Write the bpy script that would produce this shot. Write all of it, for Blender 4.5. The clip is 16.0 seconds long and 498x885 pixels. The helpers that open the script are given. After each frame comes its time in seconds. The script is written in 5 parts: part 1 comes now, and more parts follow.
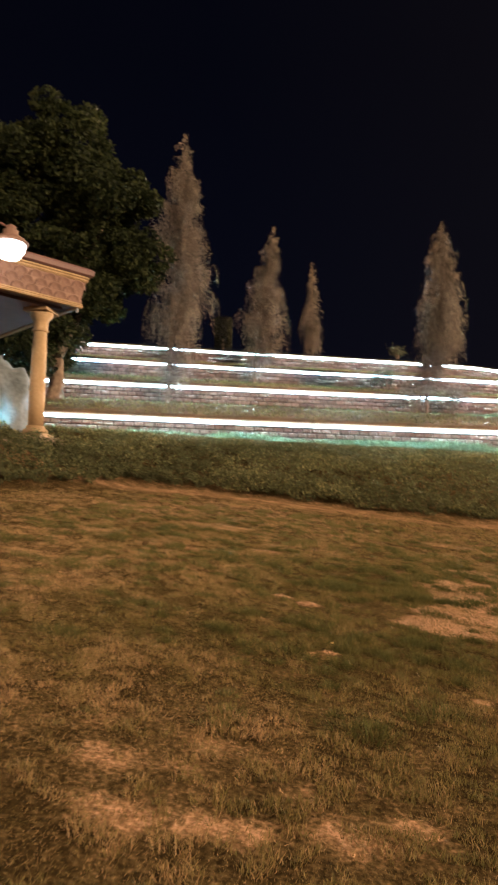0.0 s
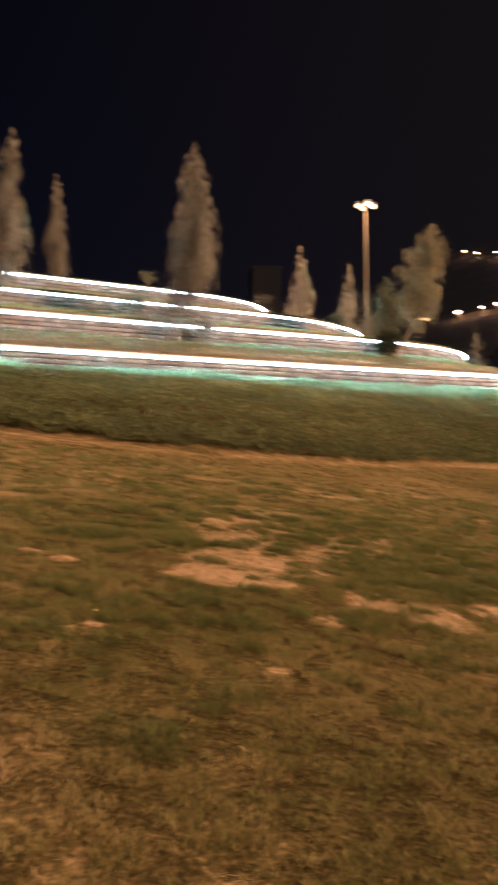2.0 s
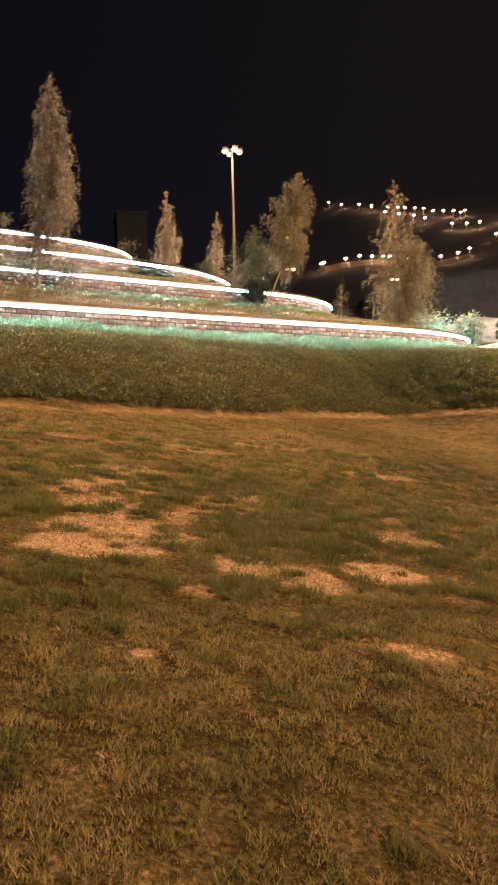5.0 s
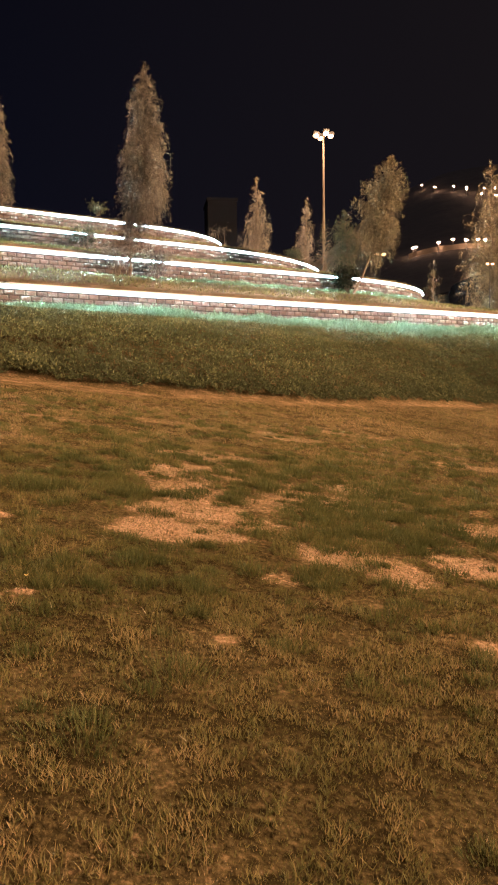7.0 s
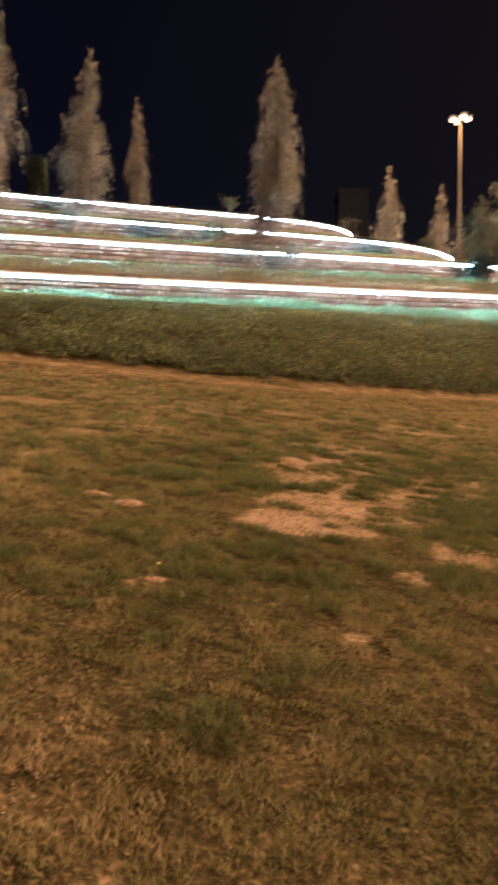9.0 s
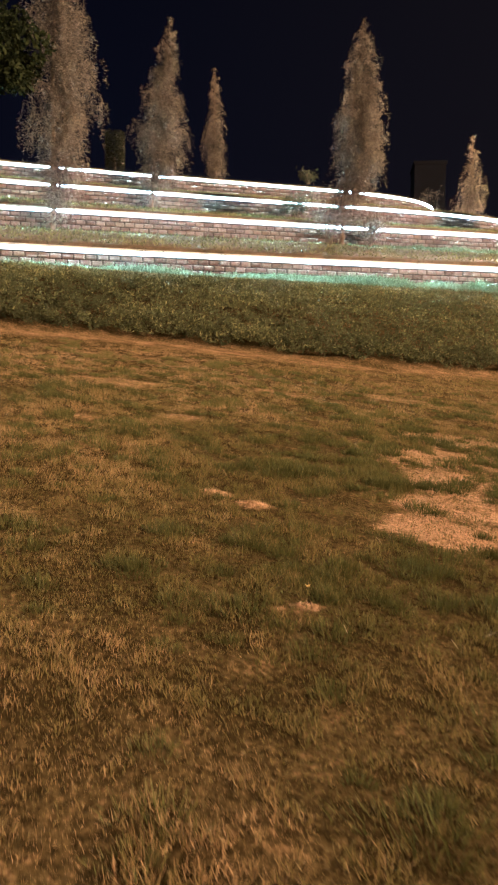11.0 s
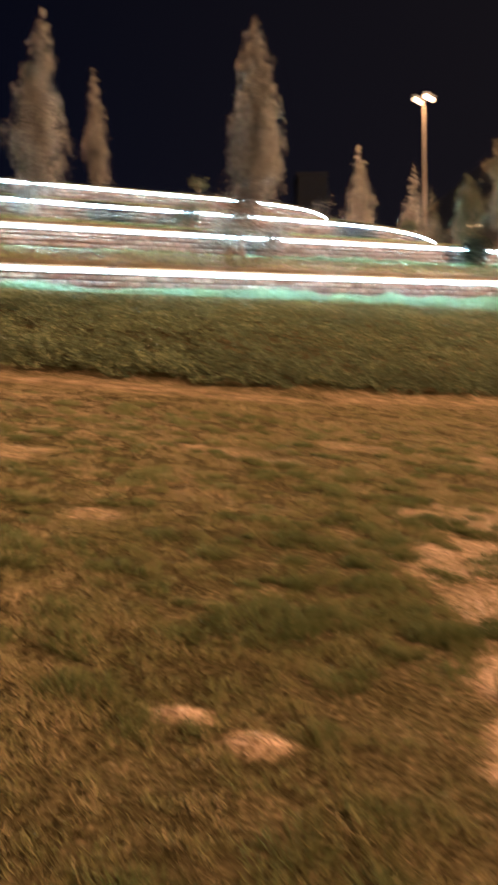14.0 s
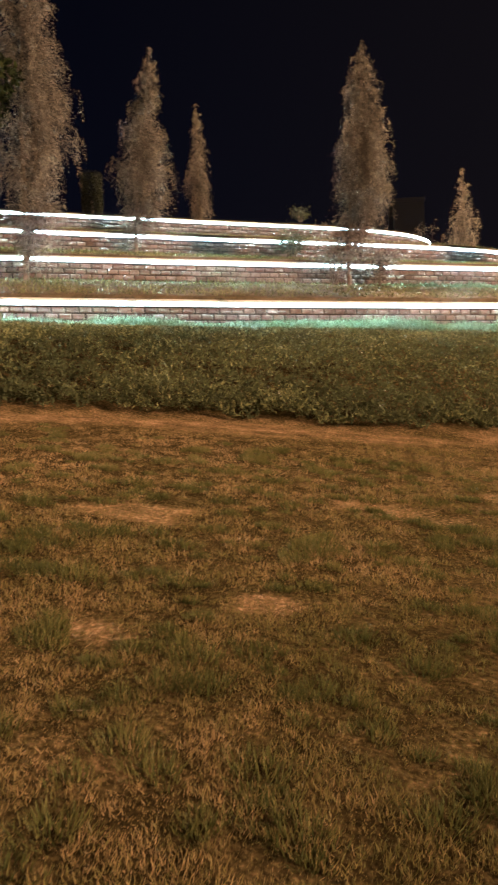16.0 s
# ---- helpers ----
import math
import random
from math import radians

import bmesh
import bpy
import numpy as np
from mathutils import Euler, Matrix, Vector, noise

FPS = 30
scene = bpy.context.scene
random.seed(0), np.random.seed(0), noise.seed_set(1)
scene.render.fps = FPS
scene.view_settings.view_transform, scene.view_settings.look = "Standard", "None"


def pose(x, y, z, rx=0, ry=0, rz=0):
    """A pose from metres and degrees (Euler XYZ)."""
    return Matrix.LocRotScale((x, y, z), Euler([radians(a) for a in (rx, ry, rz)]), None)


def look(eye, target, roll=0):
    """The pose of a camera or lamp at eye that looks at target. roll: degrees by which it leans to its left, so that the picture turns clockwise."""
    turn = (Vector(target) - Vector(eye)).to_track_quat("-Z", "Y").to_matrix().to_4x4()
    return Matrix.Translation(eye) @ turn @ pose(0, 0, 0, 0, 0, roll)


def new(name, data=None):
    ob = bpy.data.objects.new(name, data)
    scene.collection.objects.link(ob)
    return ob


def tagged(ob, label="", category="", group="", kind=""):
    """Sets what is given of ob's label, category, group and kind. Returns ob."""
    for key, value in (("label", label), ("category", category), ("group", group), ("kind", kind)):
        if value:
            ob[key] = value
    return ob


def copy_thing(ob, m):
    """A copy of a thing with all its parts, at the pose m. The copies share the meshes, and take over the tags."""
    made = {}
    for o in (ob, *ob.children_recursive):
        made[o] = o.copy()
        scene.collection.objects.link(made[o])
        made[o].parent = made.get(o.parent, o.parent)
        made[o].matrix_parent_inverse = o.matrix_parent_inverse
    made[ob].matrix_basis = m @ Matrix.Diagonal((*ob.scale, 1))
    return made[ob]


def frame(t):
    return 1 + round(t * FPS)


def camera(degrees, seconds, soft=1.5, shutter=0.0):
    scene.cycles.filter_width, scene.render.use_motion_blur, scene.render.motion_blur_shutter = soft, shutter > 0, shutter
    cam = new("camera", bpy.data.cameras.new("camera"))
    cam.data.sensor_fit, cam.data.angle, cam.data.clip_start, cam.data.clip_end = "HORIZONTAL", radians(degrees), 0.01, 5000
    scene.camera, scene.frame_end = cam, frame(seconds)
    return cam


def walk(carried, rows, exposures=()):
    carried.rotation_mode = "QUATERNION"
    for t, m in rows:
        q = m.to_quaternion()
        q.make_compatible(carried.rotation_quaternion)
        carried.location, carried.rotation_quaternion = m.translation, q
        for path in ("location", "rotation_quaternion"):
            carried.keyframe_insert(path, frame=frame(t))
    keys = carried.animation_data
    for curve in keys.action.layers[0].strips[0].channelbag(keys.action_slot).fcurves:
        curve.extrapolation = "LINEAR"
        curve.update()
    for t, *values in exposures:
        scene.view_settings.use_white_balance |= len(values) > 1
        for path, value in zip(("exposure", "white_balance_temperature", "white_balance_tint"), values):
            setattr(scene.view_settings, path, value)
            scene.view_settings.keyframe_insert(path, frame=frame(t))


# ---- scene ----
PATH = [
    (0, pose(1.618, -1.132, 0.851, 96.87, -1.00, 14.14)),
    (0.5, pose(1.471, -0.812, 0.854, 95.34, 0.20, 11.03)),
    (1, pose(1.326, -0.452, 0.852, 92.96, 0.44, 7.70)),
    (1.5, pose(1.328, -0.087, 0.922, 92.47, 0.19, 4.53)),
    (2, pose(1.351, 0.056, 0.926, 91.70, 0.42, -4.60)),
    (2.5, pose(1.276, 0.246, 0.979, 89.85, 1.03, -12.34)),
    (3, pose(1.209, 0.354, 0.989, 88.66, 1.30, -18.20)),
    (3.2, pose(1.248, 0.399, 0.972, 88.58, 1.46, -18.68)),
    (5.3, pose(1.453, 0.462, 0.997, 87.60, 1.29, -13.42)),
    (5.5, pose(1.449, 0.450, 1.007, 87.41, 1.30, -12.82)),
    (6, pose(1.445, 0.462, 1.013, 86.82, 0.97, -10.23)),
    (6.5, pose(1.450, 0.482, 1.011, 86.71, 0.66, -8.57)),
    (7, pose(1.457, 0.474, 1.002, 86.94, 0.63, -7.82)),
    (7.5, pose(1.474, 0.479, 1.016, 87.38, 0.08, -8.15)),
    (8, pose(1.459, 0.498, 1.016, 87.76, -0.03, -6.90)),
    (8.5, pose(1.436, 0.520, 1.004, 87.54, -0.01, -3.47)),
    (9, pose(1.439, 0.552, 0.996, 86.50, 0.39, 1.74)),
    (9.5, pose(1.308, 0.653, 0.979, 85.01, -0.42, 7.16)),
    (9.7, pose(1.265, 0.733, 0.958, 84.96, -0.47, 8.08)),
    (11.8, pose(0.549, 1.705, 1.276, 84.40, 0.58, 1.97)),
    (12, pose(0.478, 1.880, 1.329, 83.83, -0.06, -2.59)),
    (12.5, pose(0.516, 2.336, 1.351, 83.00, 0.22, -5.35)),
    (13, pose(0.482, 2.745, 1.400, 82.68, 1.29, -3.11)),
    (13.5, pose(0.360, 3.218, 1.499, 83.22, 1.37, -5.53)),
    (14, pose(0.272, 3.628, 1.487, 85.55, 1.61, -1.70)),
    (14.5, pose(0.135, 3.959, 1.599, 88.34, 0.26, 4.53)),
    (15, pose(-0.085, 4.273, 1.683, 88.83, 0.82, 4.56)),
    (15.5, pose(-0.285, 4.473, 1.682, 88.17, 1.95, 6.69)),
    (16, pose(-0.332, 4.575, 1.697, 87.85, 2.15, 5.08)),
]
cam = camera(36.1, 16.0, soft=2.0, shutter=0.7)
walk(cam, PATH, [(0.0, -0.22, 6250, 10), (0.5, -0.06, 6300, 10), (1.5, -0.04, 6400, 10), (2.5, 0.10, 6850, 10), (3.0, 0.12, 7000, 10), (5.4, 0.22, 6850, 10), (7.0, 0.22, 6600, 10), (8.0, 0.20, 6450, 10), (9.0, 0.08, 6200, 10), (9.7, 0.02, 6100, 10), (12.0, 0.22, 6450, 10), (13.0, 0.22, 6600, 10), (14.0, 0.20, 6300, 10), (15.1, 0.12, 6250, 10), (15.5, -0.14, 6600, 10), (16.0, -0.16, 6600, 10)])

# ---- world and large lights ----
world = bpy.data.worlds.new("night_sky")
scene.world = world
world.use_nodes = True
wn, wl = world.node_tree.nodes, world.node_tree.links
wn.clear()
w_out = wn.new("ShaderNodeOutputWorld")
w_bg = wn.new("ShaderNodeBackground")
w_tc = wn.new("ShaderNodeTexCoord")
w_sep = wn.new("ShaderNodeSeparateXYZ")
w_ramp = wn.new("ShaderNodeValToRGB")
wl.new(w_tc.outputs["Generated"], w_sep.inputs[0])
wl.new(w_sep.outputs["Z"], w_ramp.inputs[0])
w_side = wn.new("ShaderNodeMapRange")
w_side.inputs["From Min"].default_value, w_side.inputs["From Max"].default_value = -0.25, 0.6
wl.new(w_sep.outputs["X"], w_side.inputs["Value"])
w_mix = wn.new("ShaderNodeMix")
w_mix.data_type = "RGBA"
w_mix.inputs["B"].default_value = (0.0084, 0.0065, 0.0072, 1)
wl.new(w_side.outputs["Result"], w_mix.inputs["Factor"])
wl.new(w_ramp.outputs[0], w_mix.inputs["A"])
w_ramp.color_ramp.elements[0].position = 0.02
w_ramp.color_ramp.elements[0].color = (0.0032, 0.0038, 0.0092, 1)
w_ramp.color_ramp.elements[1].position = 0.55
w_ramp.color_ramp.elements[1].color = (0.0017, 0.0019, 0.0048, 1)
wl.new(w_mix.outputs["Result"], w_bg.inputs["Color"])
w_bg.inputs["Strength"].default_value = 1.0
wl.new(w_bg.outputs[0], w_out.inputs["Surface"])

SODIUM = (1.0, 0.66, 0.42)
LED_COLOUR = (0.44, 0.78, 1.0)


def lamp(name, place, watts, colour, radius):
    data = bpy.data.lights.new(name, "POINT")
    data.energy, data.color, data.shadow_soft_size = watts, colour, radius
    ob = new(name, data)
    ob.location = place
    return ob


MAST = (22.2, 87.0)
mast_beam = bpy.data.lights.new("mast_light", "SPOT")
mast_beam.energy, mast_beam.color, mast_beam.shadow_soft_size = 540000, SODIUM, 0.6
mast_beam.spot_size, mast_beam.spot_blend = radians(116), 0.5
new("mast_light", mast_beam).matrix_basis = look((22.2, 86.0, 30.4), (4.0, 20.0, 2.0))
lamp("mast_glow", (22.2, 85.4, 30.3), 1300, SODIUM, 0.3)
# two unseen sodium lamps, added out of view to light lawn and trees
lamp("unseen_sodium_right", (78.0, -8.0, 26.0), 900000, SODIUM, 0.8)
lamp("unseen_sodium_left", (-40.0, -30.0, 17.0), 115000, SODIUM, 0.8)

# ---- plan ----
Z0, SX, SY = -0.483, -0.138, 0.115          # the lawn's plane


def vnoise(x, y, scale, seed=0):
    """Smooth value noise in the plan, 0 to 1."""
    x, y = np.asarray(x, float) / scale, np.asarray(y, float) / scale
    xi, yi = np.floor(x).astype(np.int64), np.floor(y).astype(np.int64)
    u, v = x - xi, y - yi
    u, v = u * u * (3 - 2 * u), v * v * (3 - 2 * v)

    def h(a, b):
        n = (a * 374761393 + b * 668265263 + seed * 974711) & 0x7FFFFFFF
        n = ((n ^ (n >> 13)) * 1274126177) & 0x7FFFFFFF
        return ((n ^ (n >> 16)) & 0xFFFF) / 65535.0

    return (h(xi, yi) * (1 - u) + h(xi + 1, yi) * u) * (1 - v) + (h(xi, yi + 1) * (1 - u) + h(xi + 1, yi + 1) * u) * v


def fbm(x, y, scale, seed=0, octaves=3):
    return sum(vnoise(x, y, scale / 2**o, seed + o) * 0.5**o for o in range(octaves)) / (2 - 0.5 ** (octaves - 1))


STEP = 0.25
ARC = np.arange(-60, 75.01, STEP)


def tier_line(y0, heading, bend, turn_at, turn):
    """Plan of a terrace wall: nearly straight, then rounding the end of the ridge."""
    kap = bend + (turn - bend) / (1 + np.exp(-(ARC - turn_at) / 2.0))
    ps = np.cumsum(kap) * STEP
    ps = np.clip(ps - ps[240] + heading, -3, 2.6)
    x, y = np.cumsum(np.cos(ps)) * STEP, np.cumsum(np.sin(ps)) * STEP
    return np.stack([x - x[240], y - y[240] + y0], 1), np.stack([np.sin(ps), -np.cos(ps)], 1)


# y where it crosses x = 0, heading, curvature, where it rounds the end, curvature there; height of the light line
TIERS = [(27.71, 0.395, -0.0035, 20.1, 0.082, 4.93), (32.94, 0.387, -0.0022, 15.6, 0.165, 7.08),
         (38.01, 0.407, -0.0036, 7.74, 0.0996, 8.98), (43.72, 0.436, -0.0021, 6.23, 0.30, 11.0)]
LINES = [tier_line(*t[:5]) for t in TIERS]
WALL_DROP = 0.72


def from_wall(x, y, k=0):
    """Distance in front of wall k (negative behind it)."""
    p = np.stack([np.ravel(x), np.ravel(y)], 1)
    out = np.empty(len(p))
    few, turned = LINES[k][0][::4].astype(np.float32), LINES[k][1][::4].astype(np.float32)
    for i in range(0, len(p), 20000):
        q = p[i:i + 20000].astype(np.float32)
        dd = (q[:, :1] - few[None, :, 0]) ** 2 + (q[:, 1:] - few[None, :, 1]) ** 2
        j = dd.argmin(1)
        out[i:i + 20000] = ((q - few[j]) * turned[j]).sum(-1)
    return out.reshape(np.shape(x))


GC, GZB = (-10.16, 13.86), 2.95            # gazebo: centre and floor height


def gazebo_pad(x, y):
    """Where the bank is made up level under the gazebo."""
    p = np.clip(1 - (np.hypot(x - GC[0], y - GC[1]) - 3.0) / 2.4, 0, 1)
    return p * p * (3 - 2 * p)


def foot_width(x):
    """How far the planted bank reaches out from the lowest wall."""
    return np.interp(x, [-9, -5.5, -3.5, -1, 1, 3, 5, 7, 8.5, 10.4, 13.2, 14.5, 16.4, 18.3, 20, 26], [11.6, 10.6, 9.8, 10.2, 10.5, 10.15, 9.95, 9.3, 8.2, 7.0, 5.8, 5.7, 6.2, 7.6, 8.8, 11.0])


def plane(x, y):
    z = Z0 + SX * np.clip(x, -40, 14) + SY * np.clip(y, -12, 26)
    d = np.hypot(x - 1.3, y)
    far = np.clip((d - 27) / 20, 0, 1)
    right = np.clip((x - 4) / 14, 0, 1)
    return z + right * (3.0 * far * far * (3 - 2 * far) + 0.1 * np.clip(d - 46, 0, 60)) + (1 - right) * 0.1 * np.clip(d - 46, 0, 60)


HEAPS = [(0.05, 6.43, 0.11, 0.065, 0.03), (0.36, 6.28, 0.11, 0.05, 0.036), (0.77, 4.77, 0.075, 0.04, 0.025)]      # small heaps of dug earth: x, y, half sizes, height


def ground_z(x, y):
    x, y = np.asarray(x, float), np.asarray(y, float)
    g = plane(x, y)
    w = from_wall(x, y)
    s = np.clip(1 - w / foot_width(x), 0, 1)
    z = g + (TIERS[0][5] - WALL_DROP - g) * s
    z = z + 0.05 * (fbm(x, y, 1.6, 3) - 0.5) * np.clip(1 - s * 3, 0, 1)
    for hx, hy, a, c, up in HEAPS:
        z = z + up * np.exp(-((x - hx) / a) ** 2 - ((y - hy) / c) ** 2)
    return z + (GZB - 0.32 - z) * gazebo_pad(x, y)


def terrace_z(x, y, k):
    """Height of the grass slope above wall k."""
    w = -from_wall(x, y, k)
    top = TIERS[k][5] + 0.12
    if k == 3:
        return top + 0.35 * np.clip(w / 5, 0, 1)
    v = from_wall(x, y, k + 1)
    s = w / np.maximum(w + v, 0.01)
    return top + (TIERS[k + 1][5] - WALL_DROP - top) * np.clip(s, 0, 1)


# ---- materials ----
def material(name, rough=0.8, metal=0.0):
    m = bpy.data.materials.new(name)
    m.use_nodes = True
    b = m.node_tree.nodes["Principled BSDF"]
    b.inputs["Roughness"].default_value, b.inputs["Metallic"].default_value = rough, metal
    b.inputs["Specular IOR Level"].default_value = 0.12 if rough > 0.68 else 0.4
    return m, m.node_tree.nodes, m.node_tree.links, b


def mixed(name, colours, scale, rough=0.8, metal=0.0, bump=0.0, bump_scale=None, island=0.0, objects=0.0, fine=0.35, attribute=None, translucent=0.0):
    """A surface of noise-mixed colours at two scales, varied from piece to piece, with relief."""
    m, n, l, b = material(name, rough, metal)
    tc = n.new("ShaderNodeTexCoord")
    big, small = n.new("ShaderNodeTexNoise"), n.new("ShaderNodeTexNoise")
    for t, s, d in ((big, scale, 3), (small, scale * 9, 4)):
        t.inputs["Scale"].default_value, t.inputs["Detail"].default_value = s, d
        l.new(tc.outputs["Object"], t.inputs["Vector"])
    mix = n.new("ShaderNodeMix")
    mix.inputs["Factor"].default_value = fine
    l.new(big.outputs["Fac"], mix.inputs["A"])
    l.new(small.outputs["Fac"], mix.inputs["B"])
    value = mix.outputs["Result"]

    def add(socket, amount, offset=0.5):
        nonlocal value
        s = n.new("ShaderNodeMath")
        s.operation, s.inputs[1].default_value = "SUBTRACT", offset
        l.new(socket, s.inputs[0])
        a = n.new("ShaderNodeMath")
        a.operation, a.inputs[1].default_value = "MULTIPLY_ADD", amount
        l.new(s.outputs[0], a.inputs[0])
        l.new(value, a.inputs[2])
        value = a.outputs[0]

    if attribute:
        at = n.new("ShaderNodeAttribute")
        at.attribute_name = attribute
        add(at.outputs["Fac"], 0.75)
    if island:
        g = n.new("ShaderNodeNewGeometry")
        add(g.outputs["Random Per Island"], island)
    if objects:
        o = n.new("ShaderNodeObjectInfo")
        add(o.outputs["Random"], objects)
    ramp = n.new("ShaderNodeValToRGB")
    l.new(value, ramp.inputs[0])
    es = ramp.color_ramp.elements
    lo, hi = 0.28, 0.72
    for i, c in enumerate(colours):
        p = lo + (hi - lo) * i / max(1, len(colours) - 1)
        e = es[i] if i < 2 else es.new(p)
        e.position, e.color = p, (*c, 1)
    l.new(ramp.outputs[0], b.inputs["Base Color"])
    if translucent:
        out = n["Material Output"]
        tr, ms = n.new("ShaderNodeBsdfTranslucent"), n.new("ShaderNodeMixShader")
        ms.inputs[0].default_value = translucent
        l.new(ramp.outputs[0], tr.inputs["Color"])
        l.new(b.outputs[0], ms.inputs[1])
        l.new(tr.outputs[0], ms.inputs[2])
        l.new(ms.outputs[0], out.inputs["Surface"])
    if bump:
        t = n.new("ShaderNodeTexNoise")
        t.inputs["Scale"].default_value, t.inputs["Detail"].default_value = bump_scale or scale * 8, 5
        l.new(tc.outputs["Object"], t.inputs["Vector"])
        bm_ = n.new("ShaderNodeBump")
        bm_.inputs["Strength"].default_value, bm_.inputs["Distance"].default_value = bump, 0.03
        l.new(t.outputs["Fac"], bm_.inputs["Height"])
        l.new(bm_.outputs[0], b.inputs["Normal"])
    return m


def glowing(name, colour, strength):
    m, n, l, b = material(name)
    b.inputs["Base Color"].default_value = (0.8, 0.8, 0.8, 1)
    b.inputs["Emission Color"].default_value = (*colour, 1)
    b.inputs["Emission Strength"].default_value = strength
    return m


SOIL = mixed("terrace_soil", [(0.05, 0.038, 0.022), (0.10, 0.075, 0.044), (0.17, 0.12, 0.073)], 1.3, 0.95, bump=0.8, bump_scale=24, fine=0.5)
TURF = mixed("turf_and_soil", [(0.030, 0.021, 0.009), (0.078, 0.054, 0.023), (0.21, 0.130, 0.066), (0.47, 0.282, 0.172)], 3.2, 0.95, bump=0.9, bump_scale=38, fine=0.6, attribute="bare")
TURF.node_tree.nodes["Principled BSDF"].inputs["Specular IOR Level"].default_value = 0.0
GRASS = mixed("lawn_grass", [(0.094, 0.084, 0.025), (0.160, 0.126, 0.043), (0.222, 0.153, 0.063), (0.32, 0.207, 0.104)], 0.5, 0.7, island=0.24, attribute="dry", translucent=0.25)
# greener grass of the tufts, with their self-shadow darkened into the colour
TUFT = mixed("shaded_tuft_grass", [(0.050, 0.054, 0.015), (0.095, 0.091, 0.026), (0.155, 0.130, 0.047)], 0.5, 0.7, island=0.45, attribute="dry", translucent=0.25)
COVER = mixed("ground_cover_leaves", [(0.060, 0.066, 0.029), (0.114, 0.118, 0.050), (0.170, 0.168, 0.070), (0.228, 0.208, 0.092)], 0.6, 0.7, island=0.5, attribute="dry", translucent=0.25)
# lush foot grass, its colour paled to carry the light line's glow
FOOT = mixed("lush_paled_foot_grass", [(0.11, 0.15, 0.085), (0.21, 0.28, 0.17), (0.30, 0.38, 0.25)], 0.6, 0.7, island=0.4, attribute="dry", translucent=0.55)
CRUMB = mixed("earth_crumbs", [(0.10, 0.06, 0.035), (0.24, 0.145, 0.09), (0.42, 0.27, 0.17)], 2.0, 0.95, island=0.7)
STRAW = mixed("pale_straw", [(0.22, 0.165, 0.10), (0.33, 0.26, 0.17)], 3.0, 0.7, island=0.3)
YELLOW = mixed("yellow_leaf", [(0.36, 0.24, 0.07), (0.45, 0.33, 0.11)], 20.0, 0.6)
BRICK = mixed("tan_block", [(0.075, 0.05, 0.04), (0.13, 0.092, 0.073), (0.20, 0.148, 0.118)], 3.0, 0.9, bump=0.5, bump_scale=40, objects=0.3, fine=0.5)
BRICK_FAR = mixed("tan_block_run", [(0.075, 0.05, 0.04), (0.13, 0.092, 0.073), (0.20, 0.148, 0.118)], 3.0, 0.9, bump=0.5, bump_scale=40, island=0.3, fine=0.5)
MORTAR = mixed("dark_joint", [(0.014, 0.011, 0.009), (0.03, 0.023, 0.019)], 4.0, 0.95)
LED = glowing("led_line", LED_COLOUR, 350.0)
BAND = mixed("pale_coping_band", [(0.42, 0.40, 0.37), (0.55, 0.52, 0.48), (0.66, 0.63, 0.59)], 3.0, 0.7, bump=0.3, bump_scale=40)
BARK = mixed("grey_brown_bark", [(0.07, 0.05, 0.035), (0.16, 0.12, 0.085), (0.24, 0.19, 0.14)], 5.0, 0.9, bump=0.6)
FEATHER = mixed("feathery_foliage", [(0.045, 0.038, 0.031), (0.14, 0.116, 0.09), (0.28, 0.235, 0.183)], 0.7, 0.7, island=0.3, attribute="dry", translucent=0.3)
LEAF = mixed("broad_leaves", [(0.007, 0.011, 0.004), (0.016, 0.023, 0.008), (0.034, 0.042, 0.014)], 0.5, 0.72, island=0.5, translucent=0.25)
# dark shrub leaves; on trees behind the ridge this colour holds their shade
SHADY = mixed("dark_shaded_leaves", [(0.010, 0.012, 0.007), (0.022, 0.025, 0.013), (0.04, 0.042, 0.022)], 0.8, 0.7, island=0.5, translucent=0.15)
SHRUB = mixed("shrub_leaves", [(0.02, 0.025, 0.012), (0.05, 0.055, 0.026), (0.09, 0.09, 0.045)], 0.8, 0.65, island=0.5, translucent=0.2)
PALE_LEAF = mixed("pale_leaves", [(0.12, 0.16, 0.12), (0.28, 0.34, 0.26), (0.42, 0.48, 0.4)], 0.8, 0.6, island=0.5, translucent=0.3)
# feathery foliage with warm lamplight tinted into its colour
LAMPLIT_FEATHER = mixed("lamplit_feathery_foliage", [(0.05, 0.041, 0.025), (0.15, 0.122, 0.075), (0.29, 0.238, 0.15)], 0.7, 0.7, island=0.3, attribute="dry", translucent=0.3)
ALUMINIUM = mixed("dull_aluminium", [(0.10, 0.10, 0.10), (0.16, 0.16, 0.16)], 3.0, 0.5, metal=0.6)
STEEL = mixed("galvanised_pole", [(0.36, 0.33, 0.29), (0.52, 0.48, 0.43)], 2.0, 0.5, metal=0.3)
# orange of the lamps' light is mixed into the pole's colour
MAST_STEEL = mixed("lamplit_mast_steel", [(0.17, 0.115, 0.08), (0.26, 0.18, 0.125)], 1.2, 0.6, metal=0.1)
POLE_PAINT = mixed("dull_mast_paint", [(0.03, 0.026, 0.022), (0.06, 0.052, 0.045)], 2.0, 0.6)
STONE = mixed("cream_cast_stone", [(0.20, 0.135, 0.07), (0.27, 0.19, 0.10), (0.35, 0.25, 0.145)], 1.6, 0.75, bump=0.25, bump_scale=30)
TILE = mixed("clay_scale_tile", [(0.12, 0.072, 0.055), (0.19, 0.122, 0.092), (0.27, 0.185, 0.14)], 2.2, 0.7, bump=0.3, objects=0.12)
